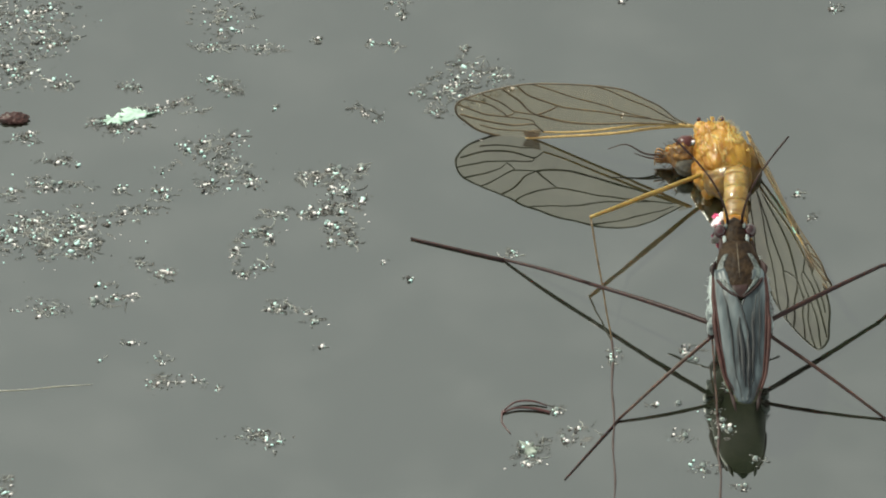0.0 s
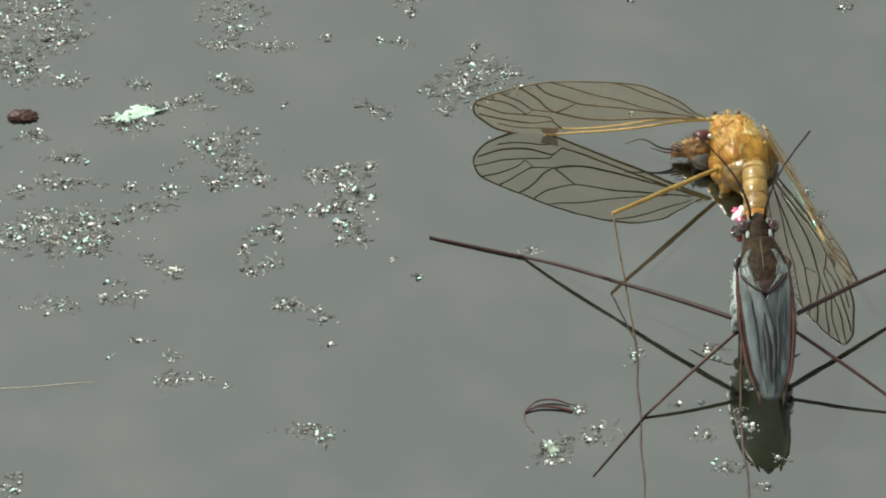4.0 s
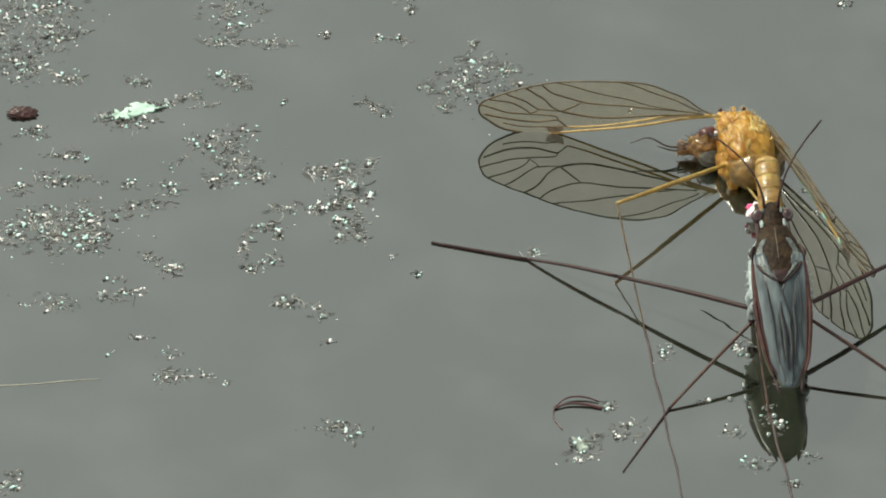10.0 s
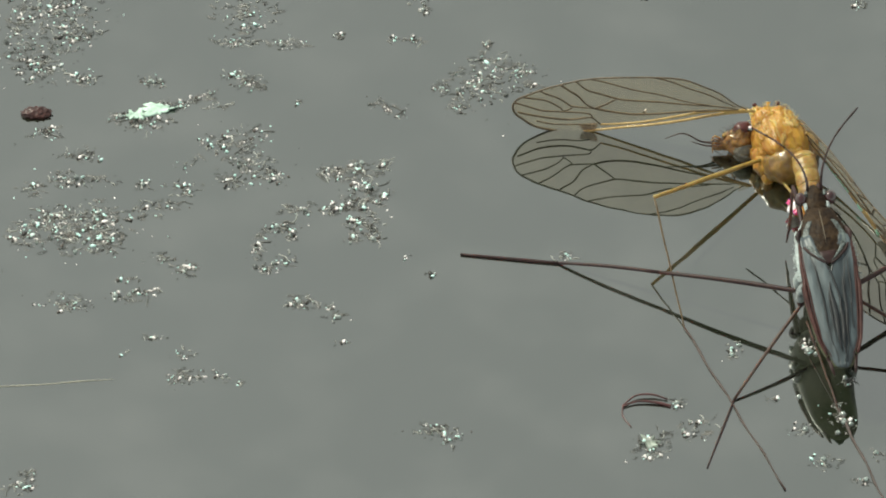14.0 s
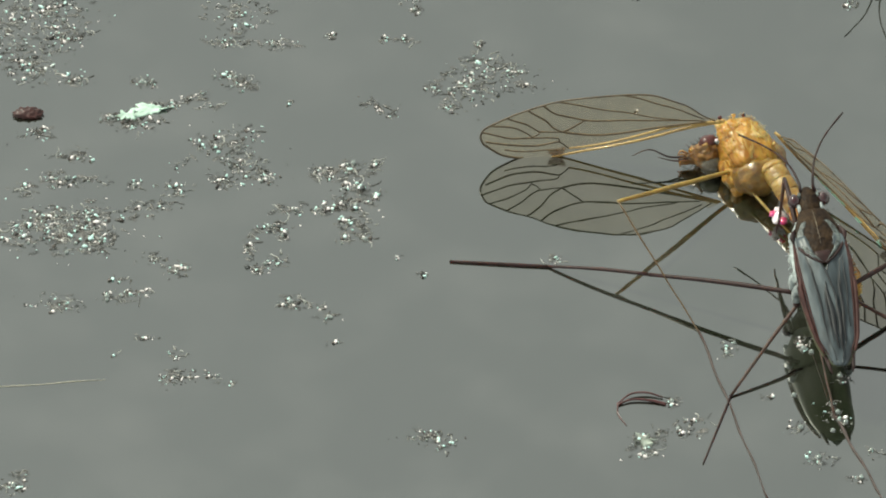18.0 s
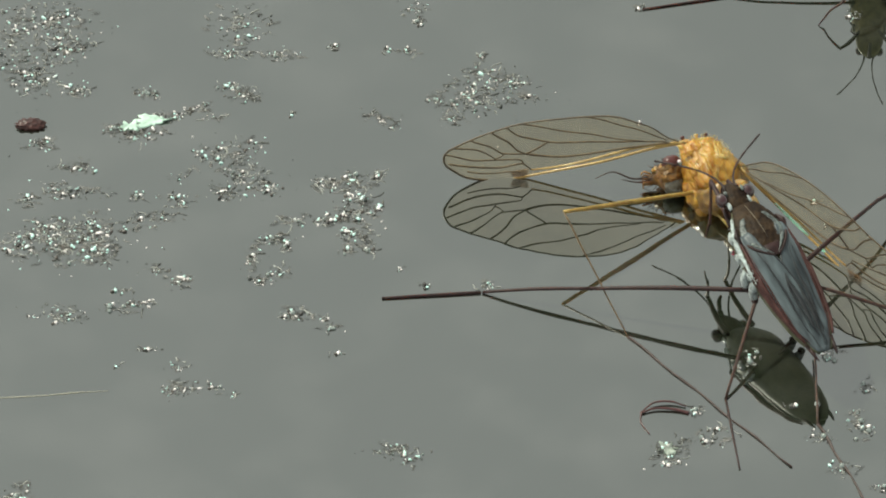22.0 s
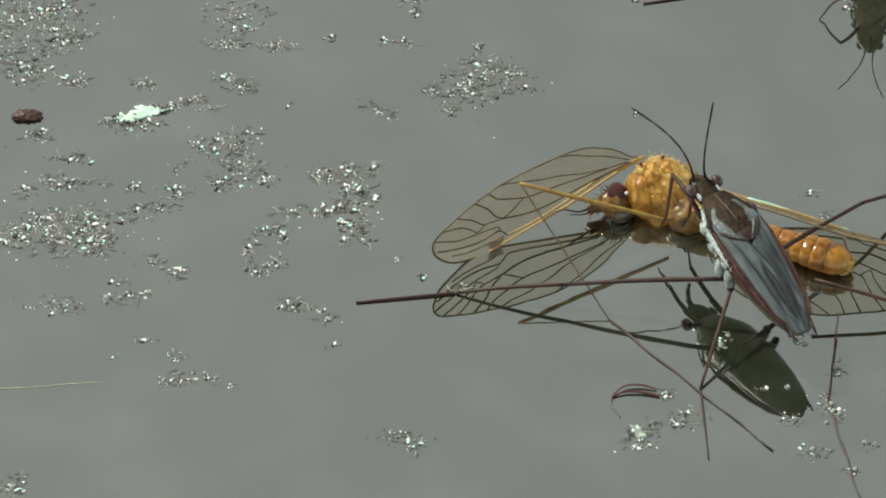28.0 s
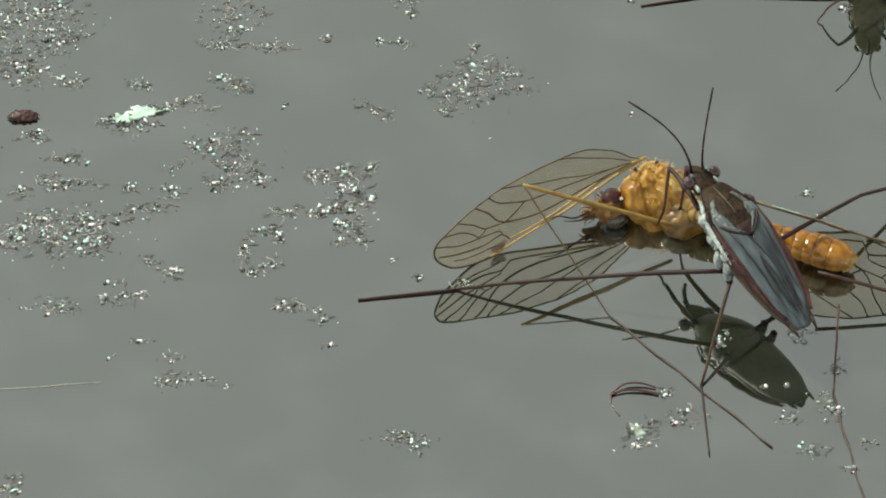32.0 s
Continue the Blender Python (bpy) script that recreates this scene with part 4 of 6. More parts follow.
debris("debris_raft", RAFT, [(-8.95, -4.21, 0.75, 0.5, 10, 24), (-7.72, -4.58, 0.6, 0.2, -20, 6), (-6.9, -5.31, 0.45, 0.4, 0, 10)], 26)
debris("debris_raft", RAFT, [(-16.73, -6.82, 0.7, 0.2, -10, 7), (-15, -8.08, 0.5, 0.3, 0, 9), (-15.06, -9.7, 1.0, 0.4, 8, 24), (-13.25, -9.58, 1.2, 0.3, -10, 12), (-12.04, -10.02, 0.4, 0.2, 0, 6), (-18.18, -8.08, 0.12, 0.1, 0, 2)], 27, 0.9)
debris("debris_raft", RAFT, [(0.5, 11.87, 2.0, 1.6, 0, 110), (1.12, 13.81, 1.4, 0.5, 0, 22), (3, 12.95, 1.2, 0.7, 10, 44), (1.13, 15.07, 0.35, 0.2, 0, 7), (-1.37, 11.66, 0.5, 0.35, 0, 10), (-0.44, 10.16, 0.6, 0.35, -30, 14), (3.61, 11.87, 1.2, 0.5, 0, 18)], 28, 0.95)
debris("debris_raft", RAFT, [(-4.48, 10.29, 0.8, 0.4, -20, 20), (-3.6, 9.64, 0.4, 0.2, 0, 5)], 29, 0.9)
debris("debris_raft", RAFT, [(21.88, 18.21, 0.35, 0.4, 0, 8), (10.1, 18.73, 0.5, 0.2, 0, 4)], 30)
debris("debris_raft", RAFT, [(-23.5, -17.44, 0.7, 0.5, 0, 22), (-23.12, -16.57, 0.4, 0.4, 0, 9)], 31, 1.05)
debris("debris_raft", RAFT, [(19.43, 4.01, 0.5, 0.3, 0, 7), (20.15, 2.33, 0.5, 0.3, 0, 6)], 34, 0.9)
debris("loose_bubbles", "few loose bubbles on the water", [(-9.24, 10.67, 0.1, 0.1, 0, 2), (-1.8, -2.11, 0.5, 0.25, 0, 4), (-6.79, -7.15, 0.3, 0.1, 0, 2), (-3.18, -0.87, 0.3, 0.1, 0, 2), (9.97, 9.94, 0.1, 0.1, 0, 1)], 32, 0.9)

# rafts that drift with the skater
low_raft = debris("drifting_raft", "small drifting raft of grains and bubbles", [(0, 0, 1.5, 0.45, -4, 30), (-0.6, 0.3, 0.6, 0.3, 0, 10), (0.4, -0.8, 0.4, 0.25, 0, 6)], 33, 0.95)
near_raft = debris("drifting_raft", "drifting bubbles and scum beside the skater", [
    (0.6, -2.6, 1.2, 0.7, 20, 26), (2.6, -2.0, 1.2, 0.6, 0, 14), (0.4, -3.6, 0.8, 0.3, 15, 12), (2.0, 0.1, 0.4, 0.35, 0, 8), (3.0, -1.4, 1.3, 0.5, 0, 10),
    (9.2, 4.2, 0.6, 0.5, 0, 10), (8.6, -1.8, 1.0, 0.5, 0, 12), (10.6, -0.9, 0.7, 1.2, 10, 22), (9.6, -4.0, 1.0, 0.6, 0, 12), (11.6, -5.4, 0.6, 0.4, 0, 6), (5.0, 3.9, 0.5, 0.6, 0, 10), (11.0, 1.8, 0.5, 0.8, 0, 8), (7.0, 0.4, 0.5, 0.3, 0, 4), (12.6, -3.4, 0.7, 0.4, 0, 8)], 35, 1.05)
foot_raft = debris("drifting_raft", "few bubbles at the skater's foot", [(0.3, 0.6, 0.45, 0.35, 0, 9)], 36, 1.0)


# single larger bubbles
def bubble(x, y, r):
    b = empty("bubble", "clear glinting air bubble on the water", "bubble", "bubbles on the water")
    b.location = Vector((x, y, 0)) * MM
    part("dome", blob(bmesh.new(), (0, 0, r * 0.35), (r, r, r * 0.85), 0.03, level=2), M_BUBBLE, b)
    ring = [(math.cos(k * math.tau / 16) * r * 1.12, math.sin(k * math.tau / 16) * r * 1.12, 0.01) for k in range(17)]
    part("rim", tube(bmesh.new(), ring, (r * 0.16, r * 0.16), 5), M_GRAIN, b, "raised water rim")
    return b


bubble(-8.95, -4.21, 0.17), bubble(-6.9, -5.31, 0.15), bubble(-4.96, 0.37, 0.16), bubble(-17.33, 12.17, 0.15), bubble(-19, 9.47, 0.14), bubble(-17.59, 4.35, 0.15)
bubble(-18.84, -3.84, 0.17), bubble(-18.08, -3.76, 0.13), bubble(1.19, 15.07, 0.13), bubble(-10.18, 1.29, 0.15), bubble(-4.45, 6.08, 0.14), bubble(-20.08, 1.92, 0.14), bubble(-21.77, 2, 0.13)
bubble(-21.84, 16.85, 0.14), bubble(-23.7, 17.94, 0.13), bubble(-2.39, 17.68, 0.13), bubble(-5.5, 2.88, 0.14), bubble(-5.99, 5.91, 0.12), bubble(-9.47, 0.67, 0.13), bubble(-12.22, 12.48, 0.13)
bubble(-1.37, 11.66, 0.12), bubble(-19.27, 0.37, 0.13), bubble(-23.44, 1.5, 0.13), bubble(-20.64, 0.04, 0.12), bubble(-16.8, 12.22, 0.12), bubble(-10.36, -1.41, 0.12), bubble(-23.39, -17.28, 0.16)
NEAR_BUBBLES = ((8.4, 0.6, 0.15), (9.0, 3.9, 0.2), (9.4, 3.7, 0.14), (10.7, -0.6, 0.16), (11.1, -1.3, 0.15), (8.7, -1.7, 0.17), (9.6, -3.8, 0.16), (11.8, -5.2, 0.15), (10.4, -1.9, 0.13),
                (4.9, 3.6, 0.16), (5.3, 4.3, 0.12), (1.9, 0.15, 0.16), (0.3, -3.6, 0.14), (10.9, 2.0, 0.13), (12.4, -3.3, 0.14), (2.6, -1.2, 0.1))
near_bubbles = [bubble(x, y, r) for x, y, r in NEAR_BUBBLES]


def flake(name, label, category, mat, x, y, lx, ly, seed, turn=0.0, high=0.12, taper=0.0):
    """A ragged floating flake with curled edges."""
    rng = random.Random(seed)
    bm = bmesh.new()
    n = 34
    edge = [1 + 1.0 * noise.noise((math.cos(k * math.tau / n) * 2.6 + seed, math.sin(k * math.tau / n) * 2.6, 0.3)) + rng.uniform(-0.22, 0.22) for k in range(n)]

    def f(u, v):
        a = v * math.tau
        i = a / math.tau * n
        k = edge[int(i) % n] * (1 - i % 1) + edge[(int(i) + 1) % n] * (i % 1)
        return (math.cos(a) * k * u * lx, math.sin(a) * k * u * ly * (1 - 0.55 * math.cos(a) * taper), high + 0.10 * u * u * math.sin(a * 3 + seed) + 0.05 * noise.noise((u * 3, a, seed)))
    rows = [[bm.verts.new(f(i / 5, j / n)) for j in range(n)] for i in range(1, 6)]
    low = [[bm.verts.new(w.co - Vector((0, 0, 0.08))) for w in r] for r in rows]
    for layer in (rows, low):
        bm.faces.new(layer[0])
        for a, b in zip(layer, layer[1:]):
            for j in range(n):
                bm.faces.new((a[j], a[(j + 1) % n], b[(j + 1) % n], b[j]))
    for j in range(n):
        bm.faces.new((rows[-1][j], rows[-1][(j + 1) % n], low[-1][(j + 1) % n], low[-1][j]))
    ob = part(name, bm, mat, None)
    ob.location, ob.rotation_euler = Vector((x, y, 0)) * MM, (0, 0, radians(turn))
    return tagged(ob, label, category)


flake("pale_flake", "ragged greenish white flake floating among bubbles", "flake", M_FLAKE, -16.9, 9.94, 0.88, 0.34, 3, 8, taper=1.0)
flake("pale_flake", "small pale flake beside the larger one", "flake", M_FLAKE, -18.13, 9.52, 0.38, 0.3, 6)
debris("brown_scum", "brownish grains and painted glints round a pale flake", [(-17.9, 9.25, 0.7, 0.35, 5, 12), (-16.7, 10.35, 1.0, 0.22, 5, 12), (-18.9, 9.55, 0.3, 0.25, 0, 8)], 41, 0.95, dark=0.4)
near_flake = flake("pale_flake", "small pale flake in drifting scum", "flake", M_FAINT, 0, 0, 0.42, 0.36, 9)
bm = blob(bmesh.new(), (0, 0, 0.12), (0.78, 0.40, 0.22), 0.42, 3.4, 4, crease=0.12)
seed_case = part("seed_case", bm, M_SEED, None)
seed_case.location = Vector((-23.57, 9.64, 0)) * MM
tagged(seed_case, "dark reddish brown seed case floating on the water", "seed")
bm = tube(bmesh.new(), smooth_line([(-3.6, -0.25, 0), (-2, -0.15, 0.01), (0, 0.0, 0.0), (1.6, 0.2, 0.01), (3.4, 0.35, 0)], 6), (0.012, 0.028, 0.028, 0.01), 6)
fibre = part("straw_fibre", bm, M_STRAW, None)
fibre.location = Vector((-22.13, -10.18, 0.02)) * MM
tagged(fibre, "faint pale straw fibre in the surface film", "fibre")
# a curled, dark moulted leg
curl = empty("moulted_leg", "curled dark brown moulted insect leg on the water", "insect leg")
part("leg_strand", tube(bmesh.new(), smooth_line([(1.35, -0.2, 0.05), (0.6, 0.0, 0.12), (-0.4, 0.05, 0.15), (-1.2, -0.25, 0.1)], 6), (0.085, 0.075, 0.06, 0.05), 8), M_MOULT, curl)
part("leg_strand", tube(bmesh.new(), smooth_line([(1.2, 0.25, 0.08), (0.4, 0.5, 0.18), (-0.5, 0.4, 0.2), (-1.2, -0.2, 0.1)], 6), (0.04, 0.055, 0.05, 0.045), 8), M_MOULT, curl)
part("leg_strand", tube(bmesh.new(), smooth_line([(-1.2, -0.2, 0.1), (-1.2, -0.9, 0.05), (-0.75, -1.7, 0.03)], 6), (0.05, 0.045, 0.025), 8), M_MOULT, curl)

feeding, feeding_moving = skater("brown pond skater with silvery flanks feeding on a crane fly")
second, second_moving = skater("dark pond skater standing on the water facing the feeding one", (6.4, 4.8, 7.2), 0.68, 0.76, M_DULL_HAIR, M_PALE_BELLY)
fly, fly_head, fly_lobe, abdomen, fly_wings, fly_legs = crane_fly()


# ---- what moves ----
def motions():
    # the feeding skater: seconds, place, heading and lift of its front
    body = (
        (0, 15.78, -7.77, 4.07, 92.39, 12.58), (0.5, 15.92, -7.77, 4.08, 92.4, 12.87), (1, 16.12, -7.74, 4.1, 92.42, 13.15),
        (1.5, 16.08, -7.73, 4.08, 92.75, 12.83), (2, 16.18, -7.76, 4.07, 93, 12.51), (2.5, 16.24, -7.81, 4.08, 93.06, 12.91),
        (3, 16.45, -7.75, 4.1, 93.44, 13.31), (3.5, 16.5, -7.63, 4.1, 93.41, 13.16), (5.5, 17.1, -7.58, 4.1, 93.07, 13.35),
        (6, 16.97, -7.55, 4.1, 93.41, 13.19), (6.5, 16.95, -7.54, 4.09, 94.01, 13.02), (7, 17.04, -7.5, 4.08, 93.95, 12.86),
        (7.5, 17.19, -7.44, 4.08, 93, 12.88), (8, 17.29, -7.36, 4.06, 93.3, 12.32), (8.5, 17.4, -7.22, 4.08, 93.98, 12.9),
        (9, 17.48, -7.02, 4.11, 94.27, 13.48), (9.5, 17.46, -6.83, 4.1, 94.87, 13.11), (10, 17.48, -7, 4.08, 94.59, 12.74),
        (10.5, 17.63, -6.81, 4.05, 95.25, 12.28), (11, 18.37, -6.34, 4.03, 94.51, 11.64), (11.5, 18.99, -6.19, 4, 95.12, 10.9),
        (12, 19.38, -6.04, 4.01, 96.12, 11.21), (12.5, 19.45, -6.19, 4.02, 96.78, 11.26), (13, 19.41, -6.22, 4.01, 97.08, 11.05),
        (13.5, 19.26, -5.88, 4.03, 97.34, 11.46), (14, 19.32, -5.53, 4.04, 97.76, 11.88), (14.5, 19.35, -5.5, 4.06, 98.67, 12.45),
        (16.5, 19.55, -5.51, 3.94, 98.48, 9.57), (17, 19.77, -5.4, 3.97, 97.91, 10.29), (17.5, 19.73, -5.41, 3.97, 98.52, 10.27),
        (18, 19.5, -5.52, 3.97, 98.89, 10.25), (18.5, 19.36, -5.47, 4, 100.16, 10.92), (19, 19.27, -5.33, 4.03, 100.84, 11.59),
        (19.5, 19.24, -5.22, 4.02, 101.45, 11.32), (20, 19.12, -5.07, 4.01, 102.29, 11.05), (20.5, 18.93, -5.16, 4.02, 102.36, 11.37),
        (21, 18.65, -5.15, 4.03, 104.25, 11.68), (21.5, 17.94, -5.11, 4.02, 106.95, 11.4), (22, 16.69, -4.17, 4.07, 117.86, 12.64),
        (22.5, 16.43, -4.02, 3.97, 115.9, 10.15), (23, 15.33, -4.39, 3.99, 117.7, 10.69), (23.5, 16.03, -4.18, 3.92, 114.31, 8.86),
        (24, 16.03, -4.09, 3.95, 116.42, 9.59), (24.5, 15.95, -3.96, 3.95, 115.47, 9.68), (25, 15.64, -4.04, 3.95, 118.38, 9.77),
        (25.5, 14.92, -3.92, 3.97, 124.81, 10.24), (27.5, 15.47, -4.02, 4.15, 121.04, 9.7), (28, 15.45, -4.0, 4.16, 121.17, 9.94),
        (28.5, 15.52, -3.97, 4.17, 120.8, 10.24), (29, 15.44, -4.05, 4.18, 121.06, 10.53), (29.5, 15.19, -3.85, 4.29, 122.55, 13.09),
        (30, 15.23, -3.81, 4.29, 122.55, 12.96), (30.5, 15.46, -3.68, 4.29, 122.54, 12.93), (31, 15.6, -3.58, 4.28, 122.49, 12.89),
        (31.5, 15.62, -3.56, 4.29, 122.78, 13.01), (32, 15.6, -3.55, 4.29, 122.84, 13.12),
    )
    # where its left legs meet the water, and their tips
    mid_touch = (
        (0, 3.37, -0.89), (1, 3.72, -0.86), (2, 3.6, -1.02), (3, 3.75, -0.95), (3.5, 3.84, -0.89), (5.5, 4.36, -0.73),
        (6, 4.17, -0.73), (7, 4.17, -0.89), (7.5, 4.4, -0.82), (8, 4.5, -0.76), (9, 4.26, -1.08), (10, 4.14, -1.2),
        (10.5, 4.19, -1.11), (11, 4.99, -0.7), (11.5, 5.55, -0.6), (12, 5.86, -0.73), (12.5, 5.83, -1.14), (13, 5.66, -1.3),
        (14, 5.08, -1.4), (14.5, 5.01, -1.58), (16.5, 5, -1.58), (17, 5.31, -1.4), (18, 4.96, -1.65), (19, 4.72, -1.71),
        (20, 4.53, -1.75), (21, 4.07, -1.9), (21.5, 3.18, -2.34), (22, 1.17, -2.72), (22.5, 0.93, -2.76), (23, -0.1, -3.61),
        (23.5, 0.42, -3.04), (24, 0.4, -3.13), (25, 0.02, -3.23), (25.5, -0.63, -3.64), (27.5, -0, -3.36), (28, -0.05, -3.45),
        (29, -0.02, -3.51), (29.5, -0.23, -3.54), (30, -0.21, -3.42), (31, 0.19, -3.16), (32, 0.26, -3.16),
    )
    mid_tip = (
        (0, -1.27, 0.57), (1, -0.91, 0.6), (2, -1.03, 0.38), (3, -0.8, 0.38), (3.5, -0.75, 0.44), (5.5, -0.28, 0.6),
        (6, -0.51, 0.54), (7, -0.56, 0.32), (7.5, -0.33, 0.45), (8, -0.28, 0.51), (9, -0.7, 0.06), (10, -0.91, 0),
        (10.5, -0.91, 0.03), (11, -0.02, 0.44), (11.5, 0.49, 0.54), (12, 0.7, 0.41), (12.5, 0.58, 0), (13, 0.37, -0.22),
        (14, -0.3, -0.76), (14.5, -0.37, -1.01), (16.5, -0.42, -1.14), (17, -0.12, -0.89), (18, -0.47, -1.27), (19, -0.75, -1.4),
        (20, -0.99, -1.49), (21, -1.4, -1.71), (21.5, -2.29, -2.22), (22, -4.25, -3.16), (22.5, -4.53, -3.2), (23, -5.6, -3.98),
        (23.5, -4.99, -3.48), (24, -5.01, -3.64), (25, -5.38, -3.79), (25.5, -6.03, -4.45), (27.5, -5.41, -4.11), (28, -5.41, -4.14),
        (29, -5.43, -4.2), (29.5, -5.68, -4.3), (30, -5.62, -4.11), (31, -5.18, -3.86), (32, -5.15, -3.92),
    )
    hind_touch = (
        (0, 9.3, -12.42), (1, 9.6, -12.39), (2, 9.75, -12.49), (3, 10.08, -12.36), (3.5, 10.17, -12.3), (5.5, 10.77, -12.21),
        (6, 10.68, -12.2), (7, 10.86, -12.3), (7.5, 10.96, -12.17), (8, 11.1, -12.11), (9, 11.42, -12), (10, 11.58, -11.99),
        (10.5, 11.77, -11.9), (11, 12.47, -11.44), (11.5, 13.07, -11.35), (12, 13.65, -11.28), (12.5, 13.85, -11.44), (13, 13.96, -11.53),
        (14, 14.36, -11.19), (14.5, 14.48, -11.19), (16.5, 14.66, -11.01), (17, 14.78, -10.82), (18, 14.62, -10.95), (19, 14.53, -10.82),
        (20, 14.39, -10.73), (21, 14.07, -10.89), (21.5, 13.79, -11.01), (22, 14.22, -10.33), (22.5, 14.12, -10.42), (23, 13.24, -10.89),
        (23.5, 13.29, -10.58), (24, 13.18, -10.55), (25, 12.67, -10.45), (25.5, 12.48, -10.36), (27.5, 13.02, -10.27), (28, 13.07, -10.24),
        (29, 13.04, -10.3), (29.5, 12.88, -10.21), (30, 12.86, -10.15), (31, 13.25, -9.96), (32, 13.32, -10.02),
    )
    hind_tip = (
        (0, 6.22, -16.87), (1, 6.56, -16.84), (2, 6.76, -16.99), (3, 7.13, -16.87), (3.5, 7.22, -16.75), (5.5, 7.82, -16.66),
        (6, 7.77, -16.72), (7, 8, -16.81), (7.5, 8.05, -16.68), (8, 8.19, -16.62), (9, 8.74, -16.56), (10, 8.99, -16.56),
        (10.5, 9.31, -16.47), (11, 10, -16.02), (11.5, 10.69, -15.87), (12, 11.31, -15.87), (12.5, 11.65, -16.02), (13, 11.9, -16.11),
        (14, 12.89, -15.84), (14.5, 13.14, -15.78), (16.5, 13.24, -15.59), (17, 13.26, -15.41), (18, 13.1, -15.59), (19, 13.06, -15.29),
        (20, 12.97, -15.14), (21, 12.78, -15.47), (21.5, 12.83, -15.41), (22, 14.85, -15.17), (22.5, 14.85, -15.2), (23, 14.1, -15.65),
        (23.5, 13.65, -15.47), (24, 13.4, -15.44), (25, 12.76, -15.35), (25.5, 12.94, -15.32), (27.5, 13.38, -15.17), (28, 13.39, -15.02),
        (29, 13.36, -15.08), (29.5, 13.25, -15.04), (30, 13.18, -14.92), (31, 13.57, -14.8), (32, 13.64, -14.8),
    )
    curl_rows = (
        (0, 4.15, -11.75), (1, 4.44, -11.78), (2, 4.51, -11.93), (3, 4.74, -11.93), (3.5, 4.79, -11.81), (5.5, 5.3, -11.84),
        (6, 5.3, -11.78), (7, 5.44, -11.87), (7.5, 5.48, -11.81), (8, 5.67, -11.68), (9, 6.36, -11.69), (10, 6.47, -11.81),
        (10.5, 6.7, -11.72), (11, 7.4, -11.26), (11.5, 8, -11.16), (12, 8.48, -11.22), (12.5, 8.59, -11.56), (13, 8.75, -11.66),
        (14, 9.42, -11.56), (14.5, 9.58, -11.63), (16.5, 9.73, -11.44), (17, 9.8, -11.25), (18, 9.59, -11.44), (19, 9.45, -11.38),
        (20, 9.41, -11.16), (21, 9.17, -11.38), (21.5, 9.03, -11.56), (22, 10.69, -11.26), (22.5, 10.42, -11.16), (23, 9.63, -11.56),
        (23.5, 9.45, -11.13), (24, 9.29, -11.1), (25, 8.74, -11.01), (25.5, 8.88, -10.86), (27.5, 9.32, -10.76), (28, 9.32, -10.73),
        (29, 9.34, -10.79), (29.5, 9.18, -10.76), (30, 9.16, -10.64), (31, 9.46, -10.52), (32, 9.49, -10.58),
    )
    low_rows = (
        (0, -9.56, -13.58), (1, -9.17, -13.43), (2, -8.73, -13.46), (3, -7.91, -13.34), (3.5, -7.67, -13.34), (5.5, -5.93, -13.19),
        (6, -5.7, -13.18), (7, -5.88, -13.34), (7.5, -5.7, -13.28), (8, -5.66, -13.28), (9, -5.79, -13.34), (10, -5.77, -13.34),
        (10.5, -5.4, -13.25), (11, -4.48, -12.98), (11.5, -3.24, -12.88), (12, -2.12, -12.94), (12.5, -1.72, -13.16), (13, -1.52, -13.31),
        (14, -1.26, -13.52), (14.5, -1.24, -13.65), (16.5, -1.06, -13.83), (17, -0.85, -13.83), (18, -1.15, -13.95), (19, -1.7, -14.01),
        (20, -2.02, -13.92), (21, -2.53, -13.95), (21.5, -2.8, -14.07), (22, -3.08, -14.13), (22.5, -3.35, -14.16), (23, -3.77, -14.19),
        (23.5, -3.99, -14.26), (24, -4.06, -14.1), (25, -3.83, -13.95), (25.5, -3.65, -13.86), (27.5, -2.71, -13.83), (28, -2.71, -13.86),
        (29, -2.69, -13.92), (29.5, -2.94, -14.01), (30, -2.82, -13.95), (31, -2.44, -13.89), (32, -2.32, -13.83),
    )
